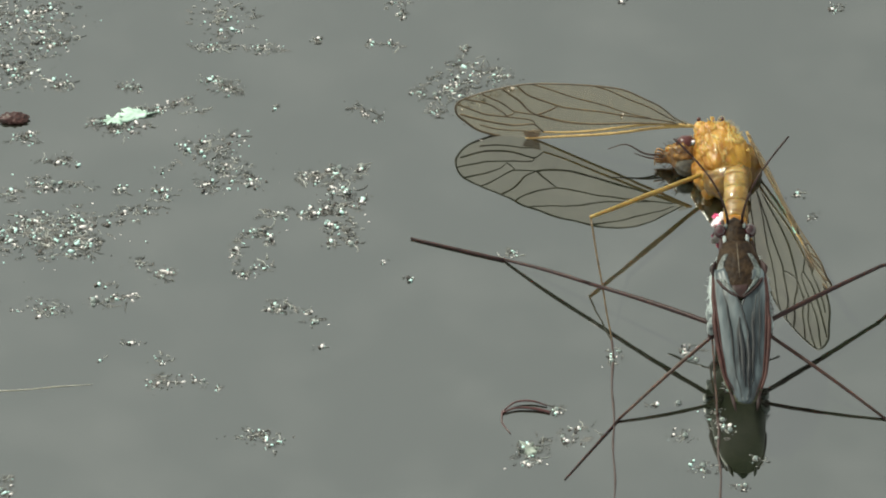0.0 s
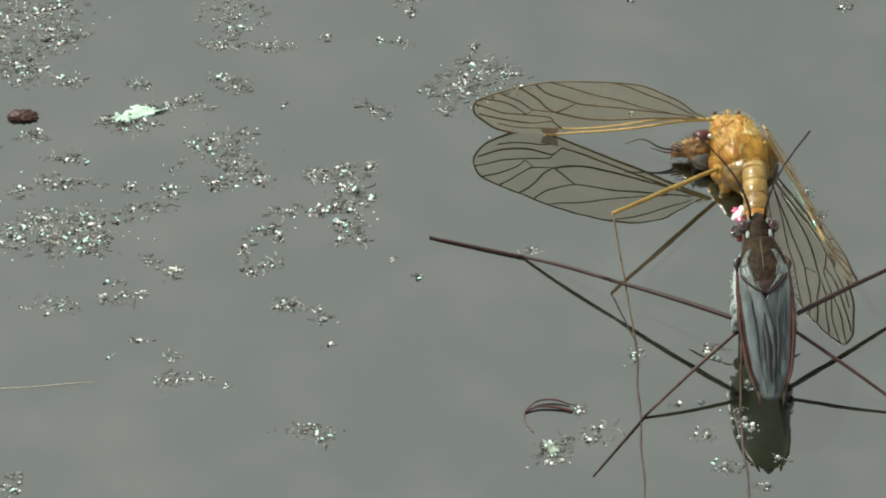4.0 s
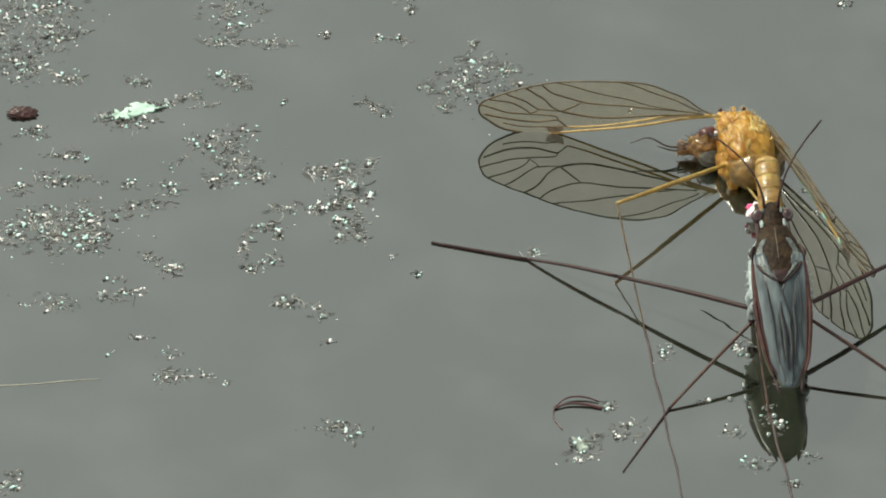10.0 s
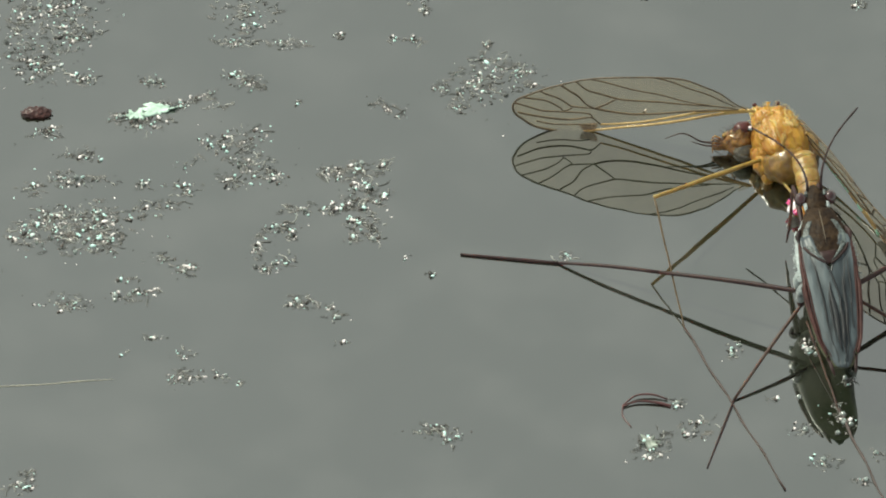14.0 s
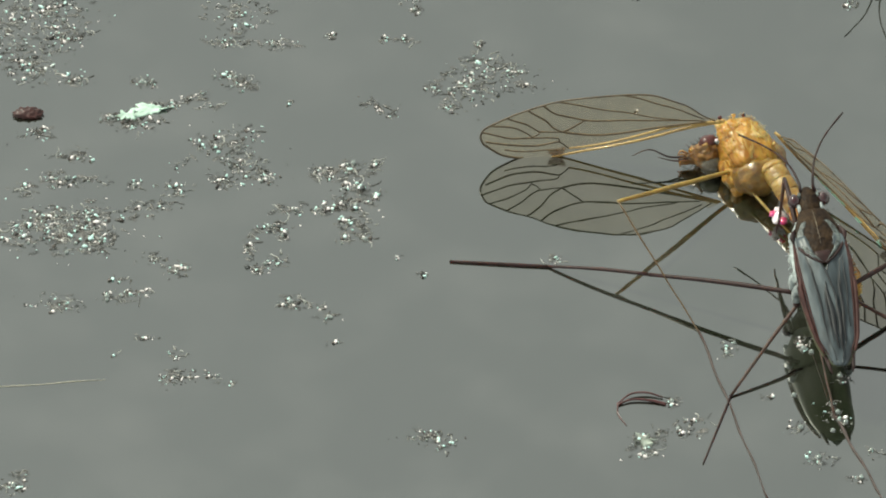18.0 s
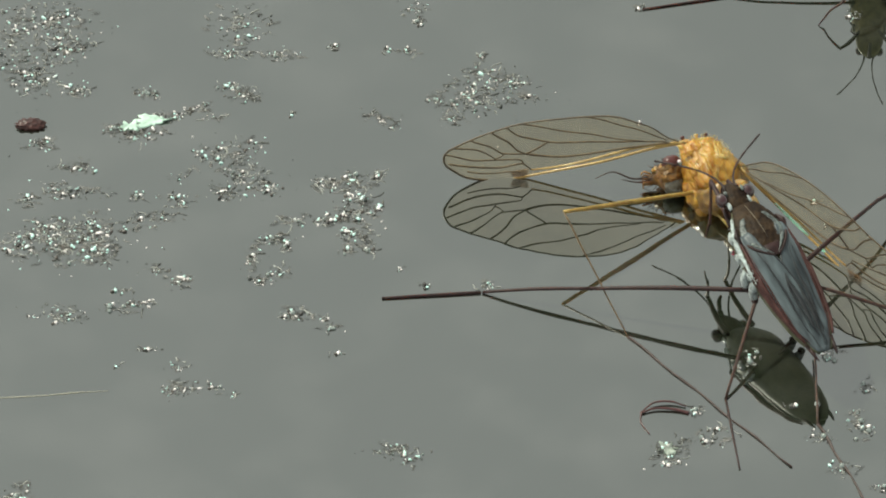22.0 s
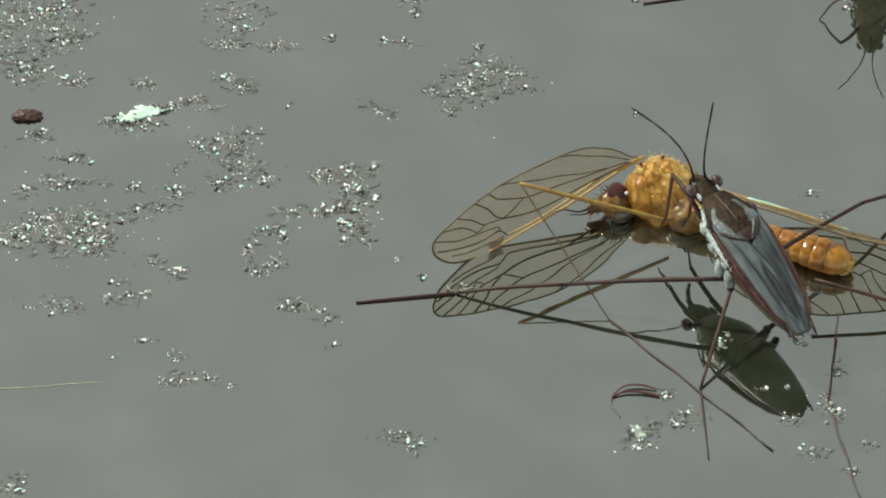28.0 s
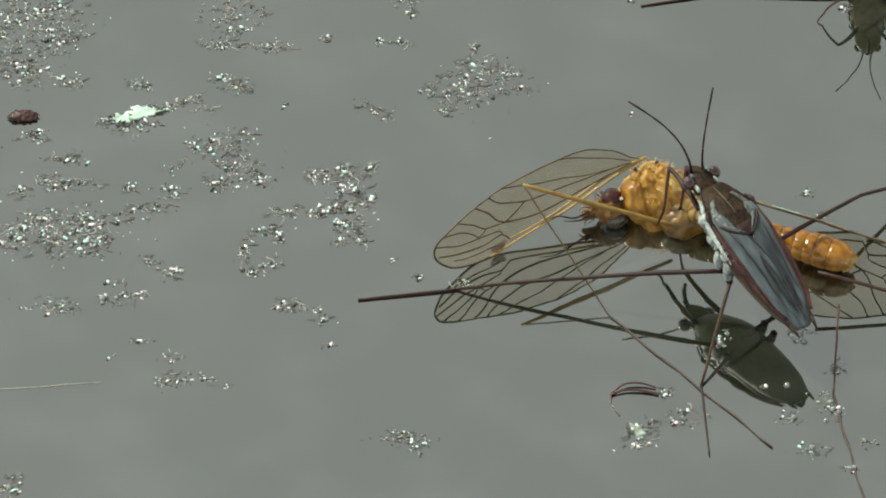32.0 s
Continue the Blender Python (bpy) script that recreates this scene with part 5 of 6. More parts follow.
    # the crane fly: place, heading and roll; then the place and turn of its standing wing in the world
    fly_rows = (
        (0, 15.16, 5.7, 1.8, 0, 0), (0.5, 15.34, 5.7, 1.8, 0.17, 0), (1, 15.51, 5.81, 1.8, 0.33, 0),
        (1.5, 15.32, 5.81, 1.8, 0.5, 0), (2, 15.29, 5.84, 1.8, 0.67, 0), (2.5, 15.27, 5.85, 1.8, 0.83, 0),
        (3, 15.39, 5.91, 1.8, 1, 0), (3.5, 15.48, 5.98, 1.8, 1.17, 0), (5.5, 15.96, 6.21, 1.8, 1.83, 0),
        (6, 15.72, 6.21, 1.8, 2, 0), (6.5, 15.53, 6.11, 1.8, 2.17, 0), (7, 15.63, 6.04, 1.8, 2.33, 0),
        (7.5, 15.96, 6.11, 1.8, 2.5, 0), (8, 16.05, 6.17, 1.8, 2.67, 0), (8.5, 16.0, 6.1, 1.8, 2.83, 0),
        (9, 15.67, 5.97, 1.8, 3, 0), (9.5, 15.72, 5.98, 1.8, 3.09, 0), (10, 15.98, 6.11, 1.8, 3.18, 0),
        (10.5, 16.27, 6.28, 1.8, 3.27, 0), (11, 17.12, 6.71, 1.8, 3.36, 0), (11.5, 17.64, 6.83, 1.8, 3.45, 0),
        (12, 17.61, 6.91, 1.8, 3.55, 0), (12.5, 17.39, 6.62, 1.8, 3.64, 0), (13, 17.28, 6.65, 1.8, 3.73, 0),
        (13.5, 17.28, 6.62, 1.8, 3.82, 0), (14, 17.11, 6.61, 1.8, 3.91, 0), (14.5, 17.04, 6.41, 1.8, 4, 0),
        (16.5, 16.04, 5.8, 1.8, 6.4, 0), (17, 16.35, 5.94, 1.8, 7, 0), (17.5, 16.13, 5.83, 1.8, 7.25, 0),
        (18, 15.76, 5.71, 1.8, 7.5, 0), (18.5, 15.54, 5.72, 1.8, 7.75, 0), (19, 15.23, 5.55, 1.8, 8, 0),
        (19.5, 14.99, 5.48, 1.8, 8.25, 0), (20, 14.71, 5.33, 1.8, 8.5, 0), (20.5, 14.43, 5.17, 1.8, 8.75, 0),
        (21, 14.38, 5.29, 1.8, 9, 0), (21.5, 14.14, 5.29, 1.8, 9.5, 2), (22, 13.62, 5.03, 1.8, 10, 4),
        (22.5, 13.0, 4.55, 1.8, 11, 7), (23, 12.91, 4.97, 1.8, 12, 10), (23.5, 11.84, 3.6, 1.62, 17, 22),
        (24, 11.78, 3.52, 1.45, 19, 28), (24.5, 11.45, 3.24, 1.45, 20, 30), (25, 11.11, 2.96, 1.45, 21, 32),
        (25.5, 11.19, 2.88, 1.45, 21.33, 32.33), (27.5, 11.62, 2.84, 1.45, 22.67, 33.67), (28, 11.57, 2.89, 1.45, 23, 34),
        (28.5, 11.48, 2.77, 1.45, 23.12, 34), (29, 11.4, 2.65, 1.45, 23.25, 34), (29.5, 11.0, 2.44, 1.45, 23.38, 34),
        (30, 11.21, 2.31, 1.45, 23.5, 34), (30.5, 11.4, 2.44, 1.45, 23.62, 34), (31, 11.6, 2.58, 1.45, 23.75, 34),
        (31.5, 11.54, 2.56, 1.45, 23.88, 34), (32, 11.48, 2.54, 1.45, 24, 34),
    )
    fly_wing_rows = (
        (0, 13.48, 6.74, 2.9, 83.4, 3.69, 172.31), (0.5, 13.63, 6.89, 2.73, 81.42, 2.72, 173.42),
        (1, 13.86, 6.97, 2.77, 82.16, 3.1, 173.42), (1.5, 13.68, 6.95, 2.81, 81.57, 3.25, 173.93),
        (2, 13.65, 6.96, 2.82, 81.76, 3.44, 174.43), (2.5, 13.65, 6.99, 2.79, 82.22, 3.2, 174.63),
        (3, 13.82, 7.02, 2.81, 81.56, 3.37, 174.77), (3.5, 13.91, 7.04, 2.87, 82.34, 3.58, 174.31),
        (5.5, 14.38, 7.32, 2.81, 82, 3.28, 175.26), (6, 14.1, 7.29, 2.87, 81.61, 3.63, 176.12),
        (6.5, 13.94, 7.24, 2.8, 80.96, 3.21, 176.79), (7, 14.02, 7.15, 2.82, 81.39, 3.32, 176.44),
        (7.5, 14.35, 7.21, 2.85, 82.46, 3.51, 175.92), (8, 14.42, 7.13, 2.98, 82.63, 4.19, 175.39),
        (8.5, 14.39, 7.24, 2.82, 81.64, 3.28, 176.18), (9, 14.03, 7.13, 2.81, 81.62, 3.3, 177.3),
        (9.5, 14.12, 7.12, 2.8, 81.78, 3.19, 177.19), (10, 14.39, 7.27, 2.77, 80.78, 3.09, 176.39),
        (10.5, 14.69, 7.41, 2.81, 81.81, 3.26, 175.86), (11, 15.54, 7.81, 2.81, 81.63, 3.32, 174.69),
        (11.5, 16.07, 7.92, 2.82, 81.66, 3.31, 174.99), (12, 16.03, 8.02, 2.83, 82.39, 3.38, 176.58),
        (12.5, 15.8, 7.72, 2.82, 82.11, 3.29, 176.93), (13, 15.67, 7.78, 2.81, 80.91, 3.37, 177.71),
        (13.5, 15.64, 7.7, 2.86, 81.13, 3.6, 176.89), (14, 15.5, 7.79, 2.73, 81.62, 2.82, 177.9),
        (14.5, 15.4, 7.6, 2.76, 81.01, 3.1, 177.48), (16.5, 14.43, 6.93, 2.85, 82.78, 3.58, 182.45),
        (17, 14.75, 7.02, 2.89, 83.35, 3.71, 182.04), (17.5, 14.55, 6.88, 2.89, 83.36, 3.83, 182.78),
        (18, 14.17, 6.75, 2.89, 83.39, 3.72, 183.18), (18.5, 13.97, 6.79, 2.85, 83.42, 3.54, 183.05),
        (19, 13.62, 6.55, 2.91, 83.53, 3.88, 183.77), (19.5, 13.44, 6.5, 2.91, 83.2, 3.84, 184.56),
        (20, 13.11, 6.5, 2.8, 82.11, 3.2, 186.48), (20.5, 12.87, 6.19, 2.93, 84.08, 3.93, 186.26),
        (21, 12.82, 6.31, 2.91, 83.6, 3.84, 184.66), (21.5, 12.55, 6.3, 2.91, 83.64, 3.81, 184.68),
        (22, 12.01, 6.07, 2.86, 83.11, 3.51, 183.93), (22.5, 11.42, 5.77, 2.73, 82.47, 2.84, 188.03),
        (23, 11.35, 5.97, 2.94, 84, 4.07, 186.72), (23.5, 10.32, 4.5, 2.83, 83.71, 3.59, 195.72),
        (24, 10.07, 4.38, 2.88, 84.69, 3.78, 198.42), (24.5, 9.88, 4.29, 2.74, 86.55, 2.89, 200.98),
        (25, 9.45, 4.08, 2.71, 87.94, 2.59, 204.27), (25.5, 9.5, 4.16, 2.62, 88.11, 2.08, 206.91),
        (27.5, 9.6, 4.73, 1.98, 89.97, -1.89, 212.62), (28, 9.72, 4.53, 2.34, 89.41, 0.04, 211.84),
        (28.5, 9.64, 4.63, 2.09, 89.43, -1.19, 212.81), (29, 9.64, 4.5, 2.16, 89.61, -0.95, 213.35),
        (29.5, 9.27, 4.32, 2.25, 90.03, -0.57, 213.98), (30, 9.5, 4.04, 2.61, 90.26, 1.12, 212.34),
        (30.5, 9.86, 4.16, 2.58, 90.48, 1.85, 211.35), (31, 10.11, 4.23, 2.65, 90.37, 2.55, 210.63),
        (31.5, 10.13, 4.24, 2.66, 90.33, 2.6, 210.69), (32, 10.01, 4.16, 2.7, 90.24, 1.68, 211.8),
    )
    # its other wing: heading, slope and lean, and its root beside the fly's middle
    other_wing_rows = (
        (0, -70.28, 9.41, 16.41, 1.18, 1.63, -1.32), (5.5, -67.19, 8.02, 15.84, 1.15, 1.3, -1.0), (14, -59.4, 6.35, 18.73, 0.49, 1.06, -0.59),
        (20, -47.77, 3.95, 20.7, 1.98, -0.01, -0.26), (21, -46, 3.6, 12, 1.7, -0.3, -0.26),
        (22, -43, 3.0, 2, 1.2, -0.5, -0.26), (22.5, -39, -0.5, 50, 0.8, 0.2, -0.24), (23, -44.52, -0.53, 51.65, 0.8, 0.85, -0.24), (25, -22.49, 1.09, 48.56, 0.4, 0.12, -0.07),
        (32, -19.18, 0.09, 40.64, 2.74, -0.19, -0.03),
    )
    # where the antennae point, on the skater
    antenna_left = (
        (0, 4.05, 2.71, 2.21), (1, 4.08, 2.69, 2.18), (3, 4.13, 2.64, 2.15), (6, 3.97, 2.95, 2.04), (9, 4.58, 2.69, 0.61),
        (11, 4.73, 2.47, 0.36), (13, 4.61, 2.46, -1.15), (14.5, 4.82, 2.21, -0.73), (17, 4.69, 2.45, -0.76), (19, 4.64, 2.5, -0.92),
        (20, 4.87, 2.12, -0.67), (21, 4.59, 2.47, -1.23), (22, 4.44, 1.62, -2.5), (22.5, 4.25, 1.08, -3.06), (23, 4.7, 1.04, -2.34),
        (23.5, 4.35, 1.61, -2.66), (24, 5.06, 1.12, -1.33), (24.5, 5.14, 1.37, -0.54), (25, 4.9, 1.38, -1.65), (25.5, 4.5, 2.62, -1.22),
        (27.5, 4.18, 1.82, 2.8), (28, 4.13, 1.8, 2.89), (29, 3.94, 1.92, 3.07), (30, 4.32, 1.92, 2.5), (31, 3.92, 2.01, 3.04),
        (32, 4.12, 1.89, 2.84),
    )
    antenna_right = (
        (0, 3.82, -2.63, 2.47), (1, 3.83, -2.65, 2.43), (3, 3.84, -2.61, 2.45), (6, 3.85, -2.57, 2.47), (9, 4.11, -2.63, 1.95),
        (11, 4.3, -2.62, 1.48), (13, 4.47, -2.69, 0.54), (14.5, 4.52, -2.58, 0.67), (17, 4.68, -2.38, 0.12), (19, 4.66, -2.4, 0.22),
        (20, 4.58, -2.56, 0.29), (21, 4.28, -2.64, -1.53), (22, 3.39, -3.48, -1.98), (22.5, 2.85, -3.35, -2.87), (23, 3.21, -3.81, -1.66),
        (23.5, 3.11, -3.07, -2.91), (24, 4.24, -3.04, -0.58), (24.5, 4.17, -3.18, -0.26), (25, 2.71, -3.44, -2.89), (25.5, 3.92, -3.21, -1.39),
        (27.5, 1.57, -0.5, 4.95), (28, 1.22, -0.55, 5.05), (29, 1.77, -0.65, 4.85), (30, 1.86, -0.5, 4.85), (31, 1.74, -0.6, 4.88),
        (32, 1.81, -0.95, 4.8),
    )
    knee_rows = (
        (0, 7.94, -0.62, 3.2), (6, 8.94, -0.46, 3.2), (9, 8.83, 0.03, 3.2), (11, 9.87, 0.49, 3.2), (13, 10.45, 0, 3.4),
        (14.5, 10.07, 0.23, 3.6), (17, 9.15, -0.1, 3.7), (19, 8.26, -0.35, 3.8), (21, 7.52, -0.43, 3.9), (22, 5.62, -0.16, 3.7),
        (23, 5.18, -0.26, 3.5), (23.5, 3.8, -0.58, 4.8), (25, 3.09, -0.84, 5.6), (28, 3.43, -0.52, 5.6), (30, 3.32, -0.78, 5.6),
        (32, 3.82, -0.61, 5.6),
    )
    touch_rows = (
        (0, 9.06, -6.74, 0), (6, 10.17, -6.99, 0), (9, 10.6, -6.84, 0), (11, 11.02, -5.36, 0), (13, 11.98, -6.39, 0),
        (14.5, 11.71, -6.04, 0), (17, 12.98, -6.1, 0), (19, 13.08, -6.46, 0), (21, 12.6, -6.29, 0), (22, 9.07, -5.92, 0),
        (23, 7.28, -7.06, 0), (23.5, 8.81, -5.53, 0), (25, 8.71, -5.51, 0), (28, 8.29, -5.39, 0), (32, 8.51, -5.11, 0),
    )
    tip_rows = (
        (0, 9.06, -18.22, 0), (6, 10.83, -18.74, 0), (9, 11.82, -18.43, 0), (11, 13.58, -18, 0), (13, 15.74, -18.08, 0),
        (14.5, 17.47, -17.46, 0), (17, 16.49, -17.33, 0), (19, 16.09, -17.44, 0), (21, 15.97, -17.39, 0), (22, 18.09, -15.61, 0),
        (23, 17.86, -15.77, 0), (23.5, 17.17, -15.75, 0), (25, 16.3, -15.65, 0), (28, 17.3, -15.14, 0), (32, 17.51, -14.95, 0),
    )
    hind_up = (
        (0, 14.42, -8.43, 1.2), (9, 16.5, -8.52, 1.2), (13, 17.95, -6.33, 1.2), (19, 18.97, -5.99, 1.2), (22, 19, -5.49, 1.2),
        (23, 17.98, -6.59, 1.2), (23.5, 18.83, -6.53, 1.2), (25, 19.04, -6.38, 1.2), (28, 20.64, -4.51, 1.2), (32, 20.78, -4.89, 1.2),
    )
    hind_con = (
        (0, 14.61, -12.19, 0), (9, 16.8, -12.28, 0), (13, 19.2, -11.73, 0), (19, 19.97, -12.39, 0), (22, 19.09, -12.1, 0),
        (23, 18.42, -11.78, 0), (23.5, 18.72, -11.72, 0), (25, 18.8, -11.78, 0), (28, 19.87, -11.22, 0), (32, 20.34, -10.71, 0),
    )
    hind_end = (
        (0, 14.69, -19.32, 0), (9, 17.89, -19.81, 0), (13, 21.69, -19.07, 0), (19, 22.67, -18.74, 0), (22, 21.8, -18.25, 0),
        (23, 20.92, -18.13, 0), (23.5, 20.63, -18.08, 0), (25, 20.32, -18.13, 0), (28, 21.65, -19.47, 0), (32, 22, -19.44, 0),
    )

    def between(rows, t):
        ts = [r[0] for r in rows]
        out = [float(np.interp(t, ts, [r[i] for r in rows])) for i in range(1, len(rows[0]))]
        return Vector(out) if len(out) > 1 else out

    def segment(a, b):
        """A pose at a whose x axis points to b."""
        x = (b - a).normalized()
        y = Vector((0, 0, 1)).cross(x)
        y = y.normalized() if y.length > 1e-6 else Vector((0, 1, 0))
        z = x.cross(y)
        m = Matrix((x, y, z)).transposed().to_4x4()
        m.translation = a * MM
        return m

    def mm(m, p):
        return (m @ (Vector(p) * MM)) / MM

    def placed(v, heading, lift=0.0):
        return pose(v[0] * MM, v[1] * MM, v[2] * MM, 0, -lift, heading)

    def three_part_leg(segs, poses, hip, touch, tip, lens=(8.6, 6.2), lift=0.22):
        """Femur, tibia and tarsus; the knee stands a little above the line from hip to water."""
        rows = [[], [], []]
        for t, m in poses:
            h, c, e = mm(m, hip), touch(t, m), tip(t, m)
            k = h.lerp(c, lens[0] / sum(lens)) + Vector((0, 0, lift))
            inv = m.inverted()
            start = k + (h - k).normalized() * lens[0]
            for r, a, b in zip(rows, (start, k, c), (k, c, e)):
                r.append((t, inv @ segment(a, b)))
        for s, r in zip(segs, rows):
            walk(s, r)

    def two_part_leg(segs, poses, hip, touch, tip, length):
        rows = [[], []]
        for t, m in poses:
            h, c, e = mm(m, hip), touch(t, m), tip(t, m)
            start = c + (h - c).normalized() * length
            inv = m.inverted()
            rows[0].append((t, inv @ segment(start, c)))
            rows[1].append((t, inv @ segment(c, e)))
        for s, r in zip(segs, rows):
            walk(s, r)

    def on_water(v, z=0.07):
        return Vector((v[0], v[1], z))

    def beside(places):
        """A place on the water given in the skater's own heading, from (seconds, forward, left) rows."""
        def at(t, m):
            v = between(places, t)
            f = m.to_3x3() @ Vector((1, 0, 0))
            f = Vector((f.x, f.y, 0)).normalized()
            return on_water(m.translation / MM + f * v[0] + Vector((-f.y, f.x, 0)) * v[1])
        return at

    def antenna_pose(base, s, way):
        """An antenna at its base that points along the way and bows inwards."""
        x = Vector(way).normalized()
        z = Vector((-0.6, -0.8 * s, 0.3))
        z = (z - x * z.dot(x)).normalized()
        m = Matrix((x, z.cross(x), z)).transposed().to_4x4()
        m.translation = Vector(base) * MM
        return m

    def riding(rows, carrier, t):
        """Between the rows a place follows its carrier's own small moves."""
        v = between(rows, t)
        at = [(r[0], *between(carrier, r[0])[:2]) for r in rows]
        d = between(carrier, t)[:2]
        e = between(at, t)
        v[0], v[1] = v[0] + d[0] - e[0], v[1] + d[1] - e[1]
        return v

    poses = [(t, placed((x, y, z), a, p)) for t, x, y, z, a, p in body]
    walk(feeding, poses)
    three_part_leg(feeding_moving["mid_left"], poses, (-0.35, 1.6, -1.25), lambda t, m: on_water(riding(mid_touch, body, t)), lambda t, m: on_water(riding(mid_tip, body, t)))
    two_part_leg(feeding_moving["hind_left"], poses, (-1.2, 1.4, -1.05), lambda t, m: on_water(riding(hind_touch, body, t)), lambda t, m: on_water(riding(hind_tip, body, t), 0.03), 7.4)
    three_part_leg(feeding_moving["mid_right"], poses, (-0.35, -1.6, -1.25), beside(((0, 7.1, -12.5), (21, 6.0, -12.9), (24, 2.2, -13.0), (32, 1.5, -13.1))),
                   beside(((0, 8.8, -17.4), (21, 7.6, -18.0), (24, 2.6, -18.2), (32, 1.7, -18.3))), lift=1.1)
    two_part_leg(feeding_moving["hind_right"], poses, (-1.2, -1.4, -1.05), beside(((0, -4.8, -7.5), (21, -5.2, -7.8), (24, -7.2, -8.9), (32, -7.6, -9.2))),
                 beside(((0, -9.0, -10.5), (21, -9.5, -10.5), (24, -11.0, -12.2), (32, -11.4, -12.5))), 8.2)
    for s, a, places in ((1, feeding_moving["antenna"][0], antenna_left), (-1, feeding_moving["antenna"][1], antenna_right)):
        walk(a, [(t, antenna_pose((4.75, s * 0.38, 0.5), s, (x, y, z))) for t, x, y, z in places])

    # the forelegs: knee and foot on the skater, seconds by seconds
    fore_left = ((0, 6.1, 0.5, -1.7, 4.7, 0.3, -4.2), (11, 6.1, 0.6, -1.6, 4.6, 0.5, -4.2), (14, 6.1, 0.8, -1.4, 4.3, 1.2, -4.0), (18, 6.3, 0.9, -0.5, 4.3, 1.5, -3.6), (21, 6.4, 0.7, -0.3, 4.3, 1.5, -3.8), (22.5, 6.2, 0.1, -1.1, 4.3, 0.8, -3.8),
                 (24, 6.2, 0.1, -0.8, 4.5, 0.8, -3.6), (27.5, 6.3, 0.55, -0.75, 4.8, 1.75, -3.4), (32, 6.1, 0.55, -1.0, 4.3, 1.9, -3.6))
    fore_right = ((0, 6.1, -0.5, -1.7, 4.7, -0.4, -4.2), (21, 6.2, -0.8, -1.4, 4.6, -1.0, -4.0), (22.5, 6.1, -0.9, -1.5, 4.9, -0.6, -4.2), (32, 6.1, -0.6, -1.6, 4.9, 0.2, -4.3))

    def forelegs(segs, rows, hip, size=1.0):
        paths = [[], [], []]
        for t, *v in rows:
            h, k, f = Vector(hip) * size, Vector(v[:3]) * size, Vector(v[3:]) * size
            k = h + (k - h).normalized() * 3.4 * size
            way = (f - k).normalized()
            f = k + way * 2.45 * size
            for path, a, b in zip(paths, (h, k, f), (k, f, f + way + Vector((0.35, 0, -0.1)))):
                path.append((t, segment(a, b)))
        for p, path in zip(segs, paths):
            walk(p, path)
    forelegs(feeding_moving["fore"][:3], fore_left, (3.0, 0.8, -0.45))
    forelegs(feeding_moving["fore"][3:], fore_right, (3.0, -0.8, -0.45))

    # the second skater comes from the far side
    far = [(0, 23.45, 34.2), (15.5, 23.45, 34.2), (16.8, 23.35, 26.1), (17.4, 23.25, 25.3), (18, 23.65, 25.0), (19.0, 23.85, 24.9), (19.15, 23.35, 22.2), (19.25, 22.95, 21.0), (20, 23.0, 21.15), (24, 22.95, 21.35), (28, 23.2, 21.05), (32, 23.3, 20.9)]
    poses2 = [(t, placed((x, y, 2.6), -92.0, 4.0)) for t, x, y in far]
    walk(second, poses2)
    short = (4.35, 3.26)
    three_part_leg(second_moving["mid_left"], poses2, (0.2, 1.02, -0.68), beside(((0, 2.2, 8.2), (32, 2.2, 8.2))), beside(((0, 2.6, 11.4), (32, 2.6, 11.4))), short)
    three_part_leg(second_moving["mid_right"], poses2, (0.2, -1.02, -0.68), beside(((0, 2.0, -7.9), (32, 2.0, -7.9))), beside(((0, 3.4, -13.65), (32, 3.4, -13.65))), short)
    two_part_leg(second_moving["hind_left"], poses2, (-0.5, 0.95, -0.65), beside(((0, -3.2, 4.2), (32, -3.2, 4.2))), beside(((0, -6, 6), (32, -6, 6))), 5.0)
    two_part_leg(second_moving["hind_right"], poses2, (-0.5, -0.95, -0.65), beside(((0, -3.2, -4.2), (32, -3.2, -4.2))), beside(((0, -6, -6), (32, -6, -6))), 5.5)
    for s, a in zip((1, -1), second_moving["antenna"]):
        way = pose(0, 0, 0, 0, 14, -s * 8 - 18) @ (Vector((2.6, 2.9, 3.7)) if s > 0 else Vector((3.0, -1.9, 2.9)))
        m = antenna_pose((3.23, s * 0.26, 0.34), s, way)
        walk(a, [(0, m), (32, m)])

    for s, segs in ((1, second_moving["fore"][:3]), (-1, second_moving["fore"][3:])):
        forelegs(segs, [(t, 6.2, s * 2.7, -1.75, 5.3, s * 4.4, -4.4) for t in (0, 32)], (3.0, s * 0.8, -0.45), 0.68)

    # the crane fly
    fposes = [(t, pose(x * MM, y * MM, z * MM, roll, 0, a)) for t, x, y, z, a, roll in fly_rows]
    walk(fly, fposes)
    # its head is drawn away from the thorax, and its underside swells out, as it is turned over
    walk(fly_head, [(t, pose((-0.05 - 0.65 * k) * MM, (0.35 - 0.05 * k) * MM, (-0.45 + 0.05 * k) * MM)) for t, k in ((0, -0.3), (22.5, -0.2), (24, 1), (32, 1))])
    walk(fly_lobe, [(t, pose(x * MM, y * MM, z * MM)) for t, x, y, z in ((0, 0.35, -1.55, -0.75), (22.5, 0.35, -1.55, -0.75), (24, 0.75, -1.5, 0.0), (32, 0.7, -1.55, 0.05))])
    hip_rows = ((0, -0.9, -1.2, -0.6), (22.5, -0.9, -1.2, -0.6), (24, -1.3, -1.75, 1.2), (32, -1.25, -1.4, 1.4))
    walk(fly_wings[0], [(t, m.inverted() @ pose(x * MM, y * MM, z * MM, *r)) for (t, m), (_, x, y, z, *r) in zip(fposes, fly_wing_rows)])
    right, tail, turn_rows = [], [], [(r[0], r[4], r[5]) for r in fly_rows]

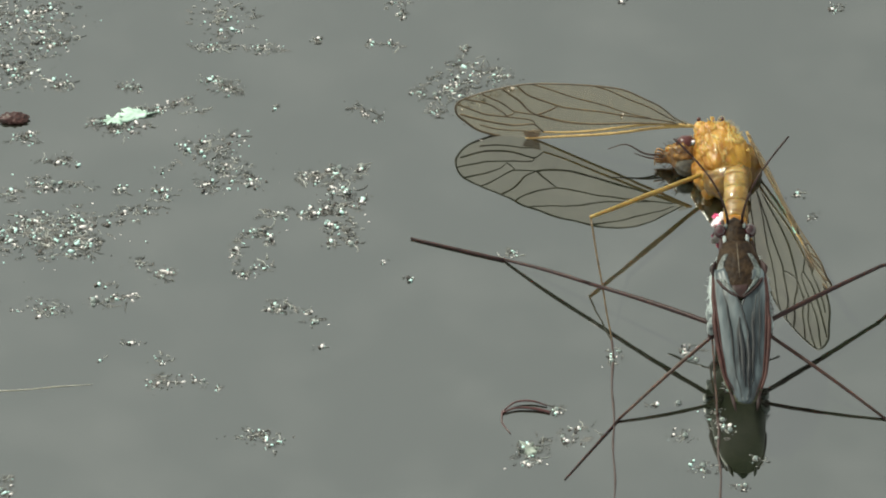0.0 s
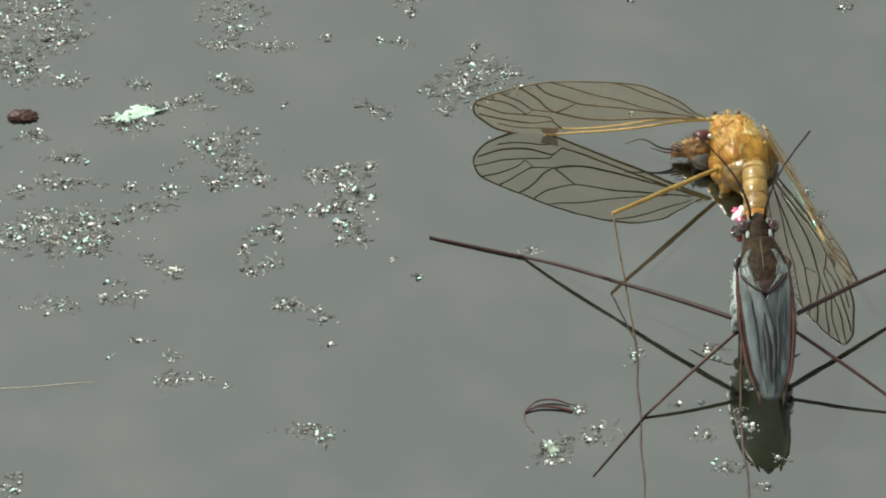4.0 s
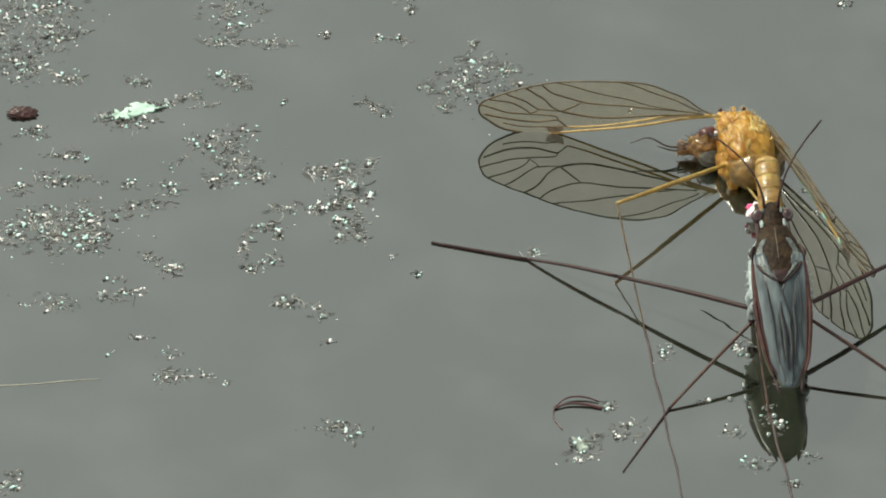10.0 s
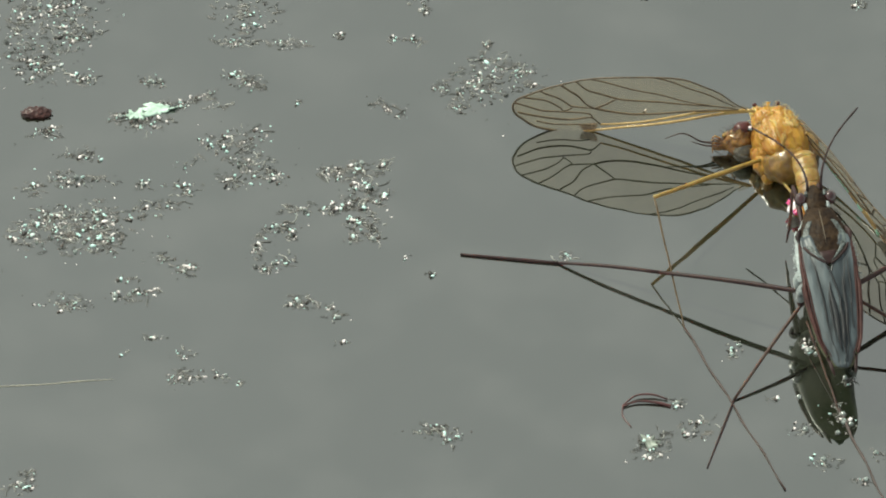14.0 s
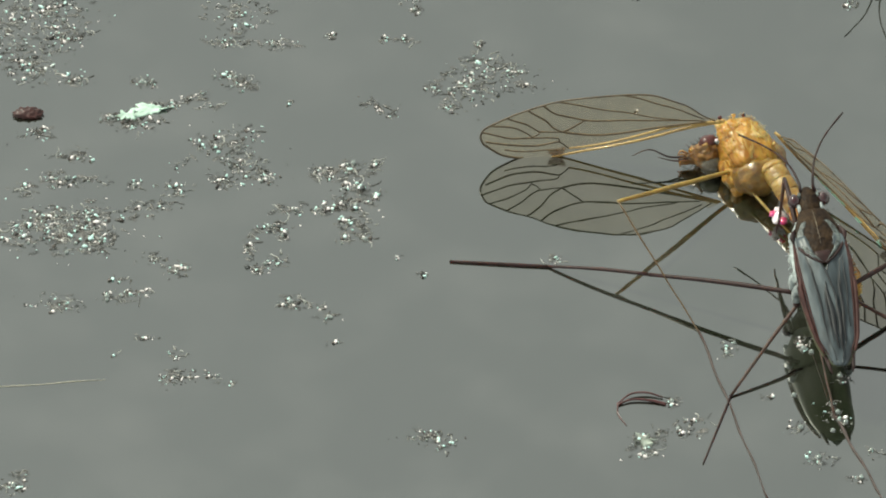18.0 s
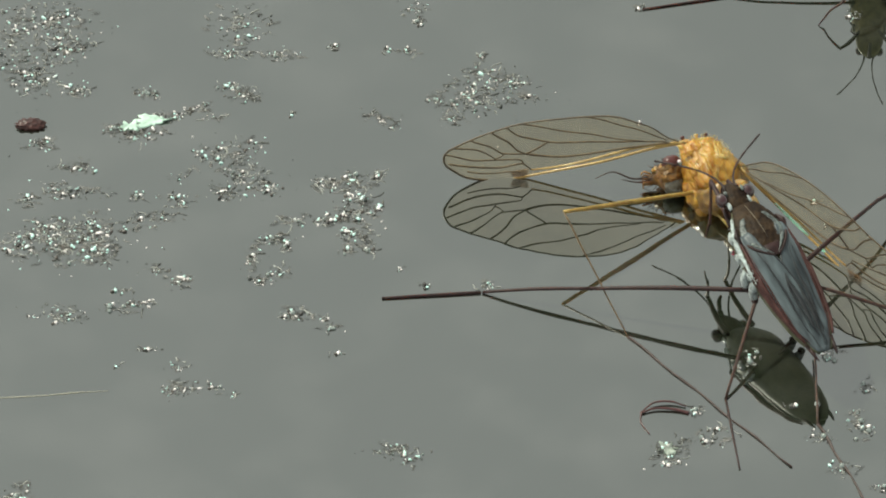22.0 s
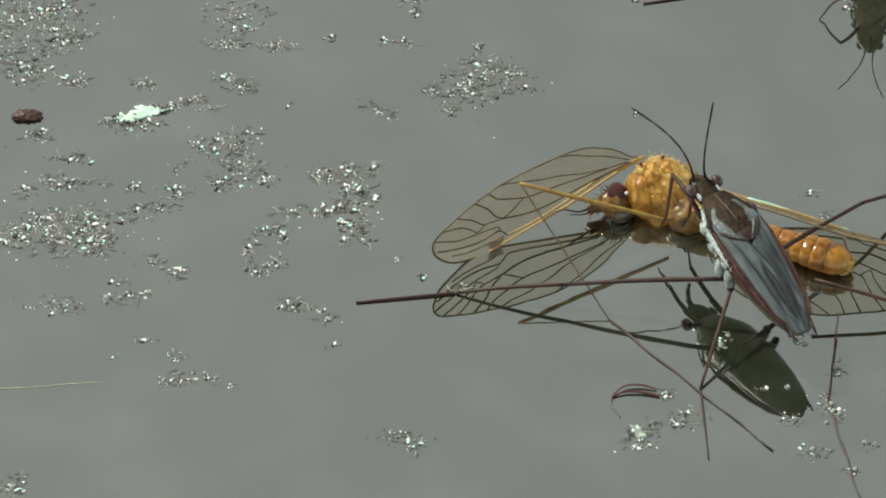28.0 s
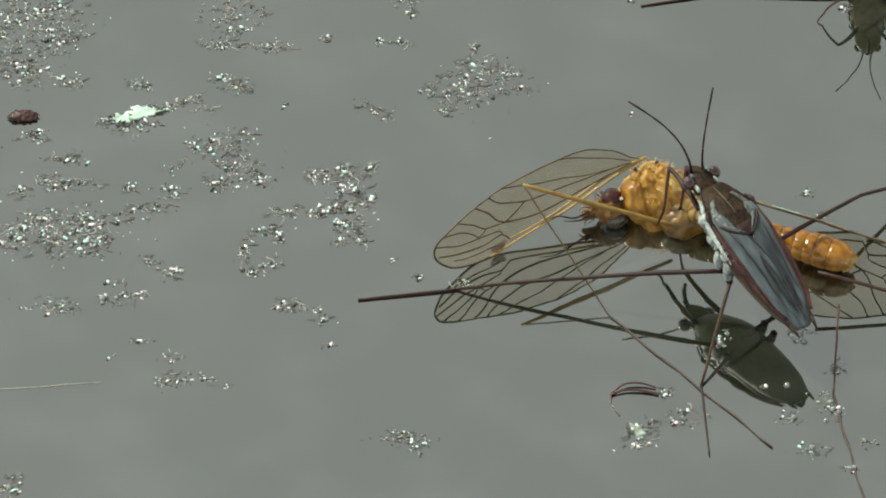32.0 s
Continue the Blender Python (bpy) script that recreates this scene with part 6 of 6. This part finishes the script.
    def on_fly(t, m):
        """A pose given in the fly's place but with the world's axes, on the fly as it is turned at t."""
        yaw, roll = between(turn_rows, t)
        flat_turn = pose(0, 0, 0, 0, 0, yaw)
        m = m.copy()
        m.translation = flat_turn @ m.translation
        return pose(0, 0, 0, roll, 0, yaw).inverted() @ m
    for t, m in fposes:
        h, slope, lean, dx, dy, dz = between(other_wing_rows, t)
        u = Vector((math.cos(radians(h)) * math.cos(radians(slope)), math.sin(radians(h)) * math.cos(radians(slope)), math.sin(radians(slope))))
        n = Vector((0, 0, 1)).cross(u).normalized()
        v = u.cross(n) * math.cos(radians(lean)) - n * math.sin(radians(lean))
        w = Matrix((u, v, u.cross(v))).transposed().to_4x4()
        w.translation = m.translation + Vector((dx, dy, dz)) * MM
        right.append((t, m.inverted() @ w))
    walk(fly_wings[1], right)
    for t, a, dip, x in ((0, -92, 9, 0.8), (3, -90, 9, 0.8), (6, -88, 9, 0.85), (9, -86, 9, 0.95), (11, -87.5, 9, 1.1), (14.5, -79, 9, 1.0), (17, -66, 9, 0.75), (19, -60, 9, 0.75), (21, -59, 9, 0.75),
                         (22, -63, 9, 0.75), (22.5, -65, 9, 0.75), (23, -66, 8, 0.7), (23.3, -56, 7, 0.65), (23.6, -46, 5, 0.3), (24.2, -35, 3, -0.3), (25, -29, 3, -0.3), (28, -23, 3, 0.0), (32, -21, 3, 0.3)):
        tail.append((t, on_fly(t, pose(x * MM, -1.0 * MM, (0.3 - 0.7 * max(0.0, 0.75 - x)) * MM, 0, dip, a))))
    walk(abdomen, tail)
    rows = {k: [] for k in fly_legs}
    for t, m in fposes:
        inv = m.inverted()
        k, c, e = riding(knee_rows, fly_rows, t), riding(touch_rows, fly_rows, t), riding(tip_rows, curl_rows, t)
        hip = mm(m, between(hip_rows, t))
        rows["femur"].append((t, inv @ segment(k + (hip - k).normalized() * 9.2, k)))
        rows["tibia"].append((t, inv @ segment(k, c)))
        rows["tarsus"].append((t, inv @ segment(on_water(c, 0.05), on_water(e, 0.05))))
        u, c, e = riding(hind_up, body, t), riding(hind_con, curl_rows, t), riding(hind_end, curl_rows, t)
        rows["hind_tibia"].append((t, inv @ segment(on_water(c, 0.08) + (u - c).normalized() * 5.6, on_water(c, 0.08))))
        rows["hind_tarsus"].append((t, inv @ segment(on_water(c, 0.05), on_water(e, 0.05))))
    for k, r in rows.items():
        walk(fly_legs[k], r)

    # drifting scum
    flat = lambda rows, dx, dy: [(t, pose((x + dx) * MM, (y + dy) * MM, 0)) for t, x, y in rows]
    walk(curl, flat(curl_rows, 0.2, 0.1))
    walk(near_raft, flat(curl_rows, 0, 0))
    walk(near_flake, flat(curl_rows, 0.35, -2.65))
    for b, (x, y, r) in zip(near_bubbles, NEAR_BUBBLES):
        walk(b, flat(curl_rows, x, y))
    walk(low_raft, flat(low_rows, 0, 0))
    walk(foot_raft, flat(mid_touch, 0, 0))


motions()
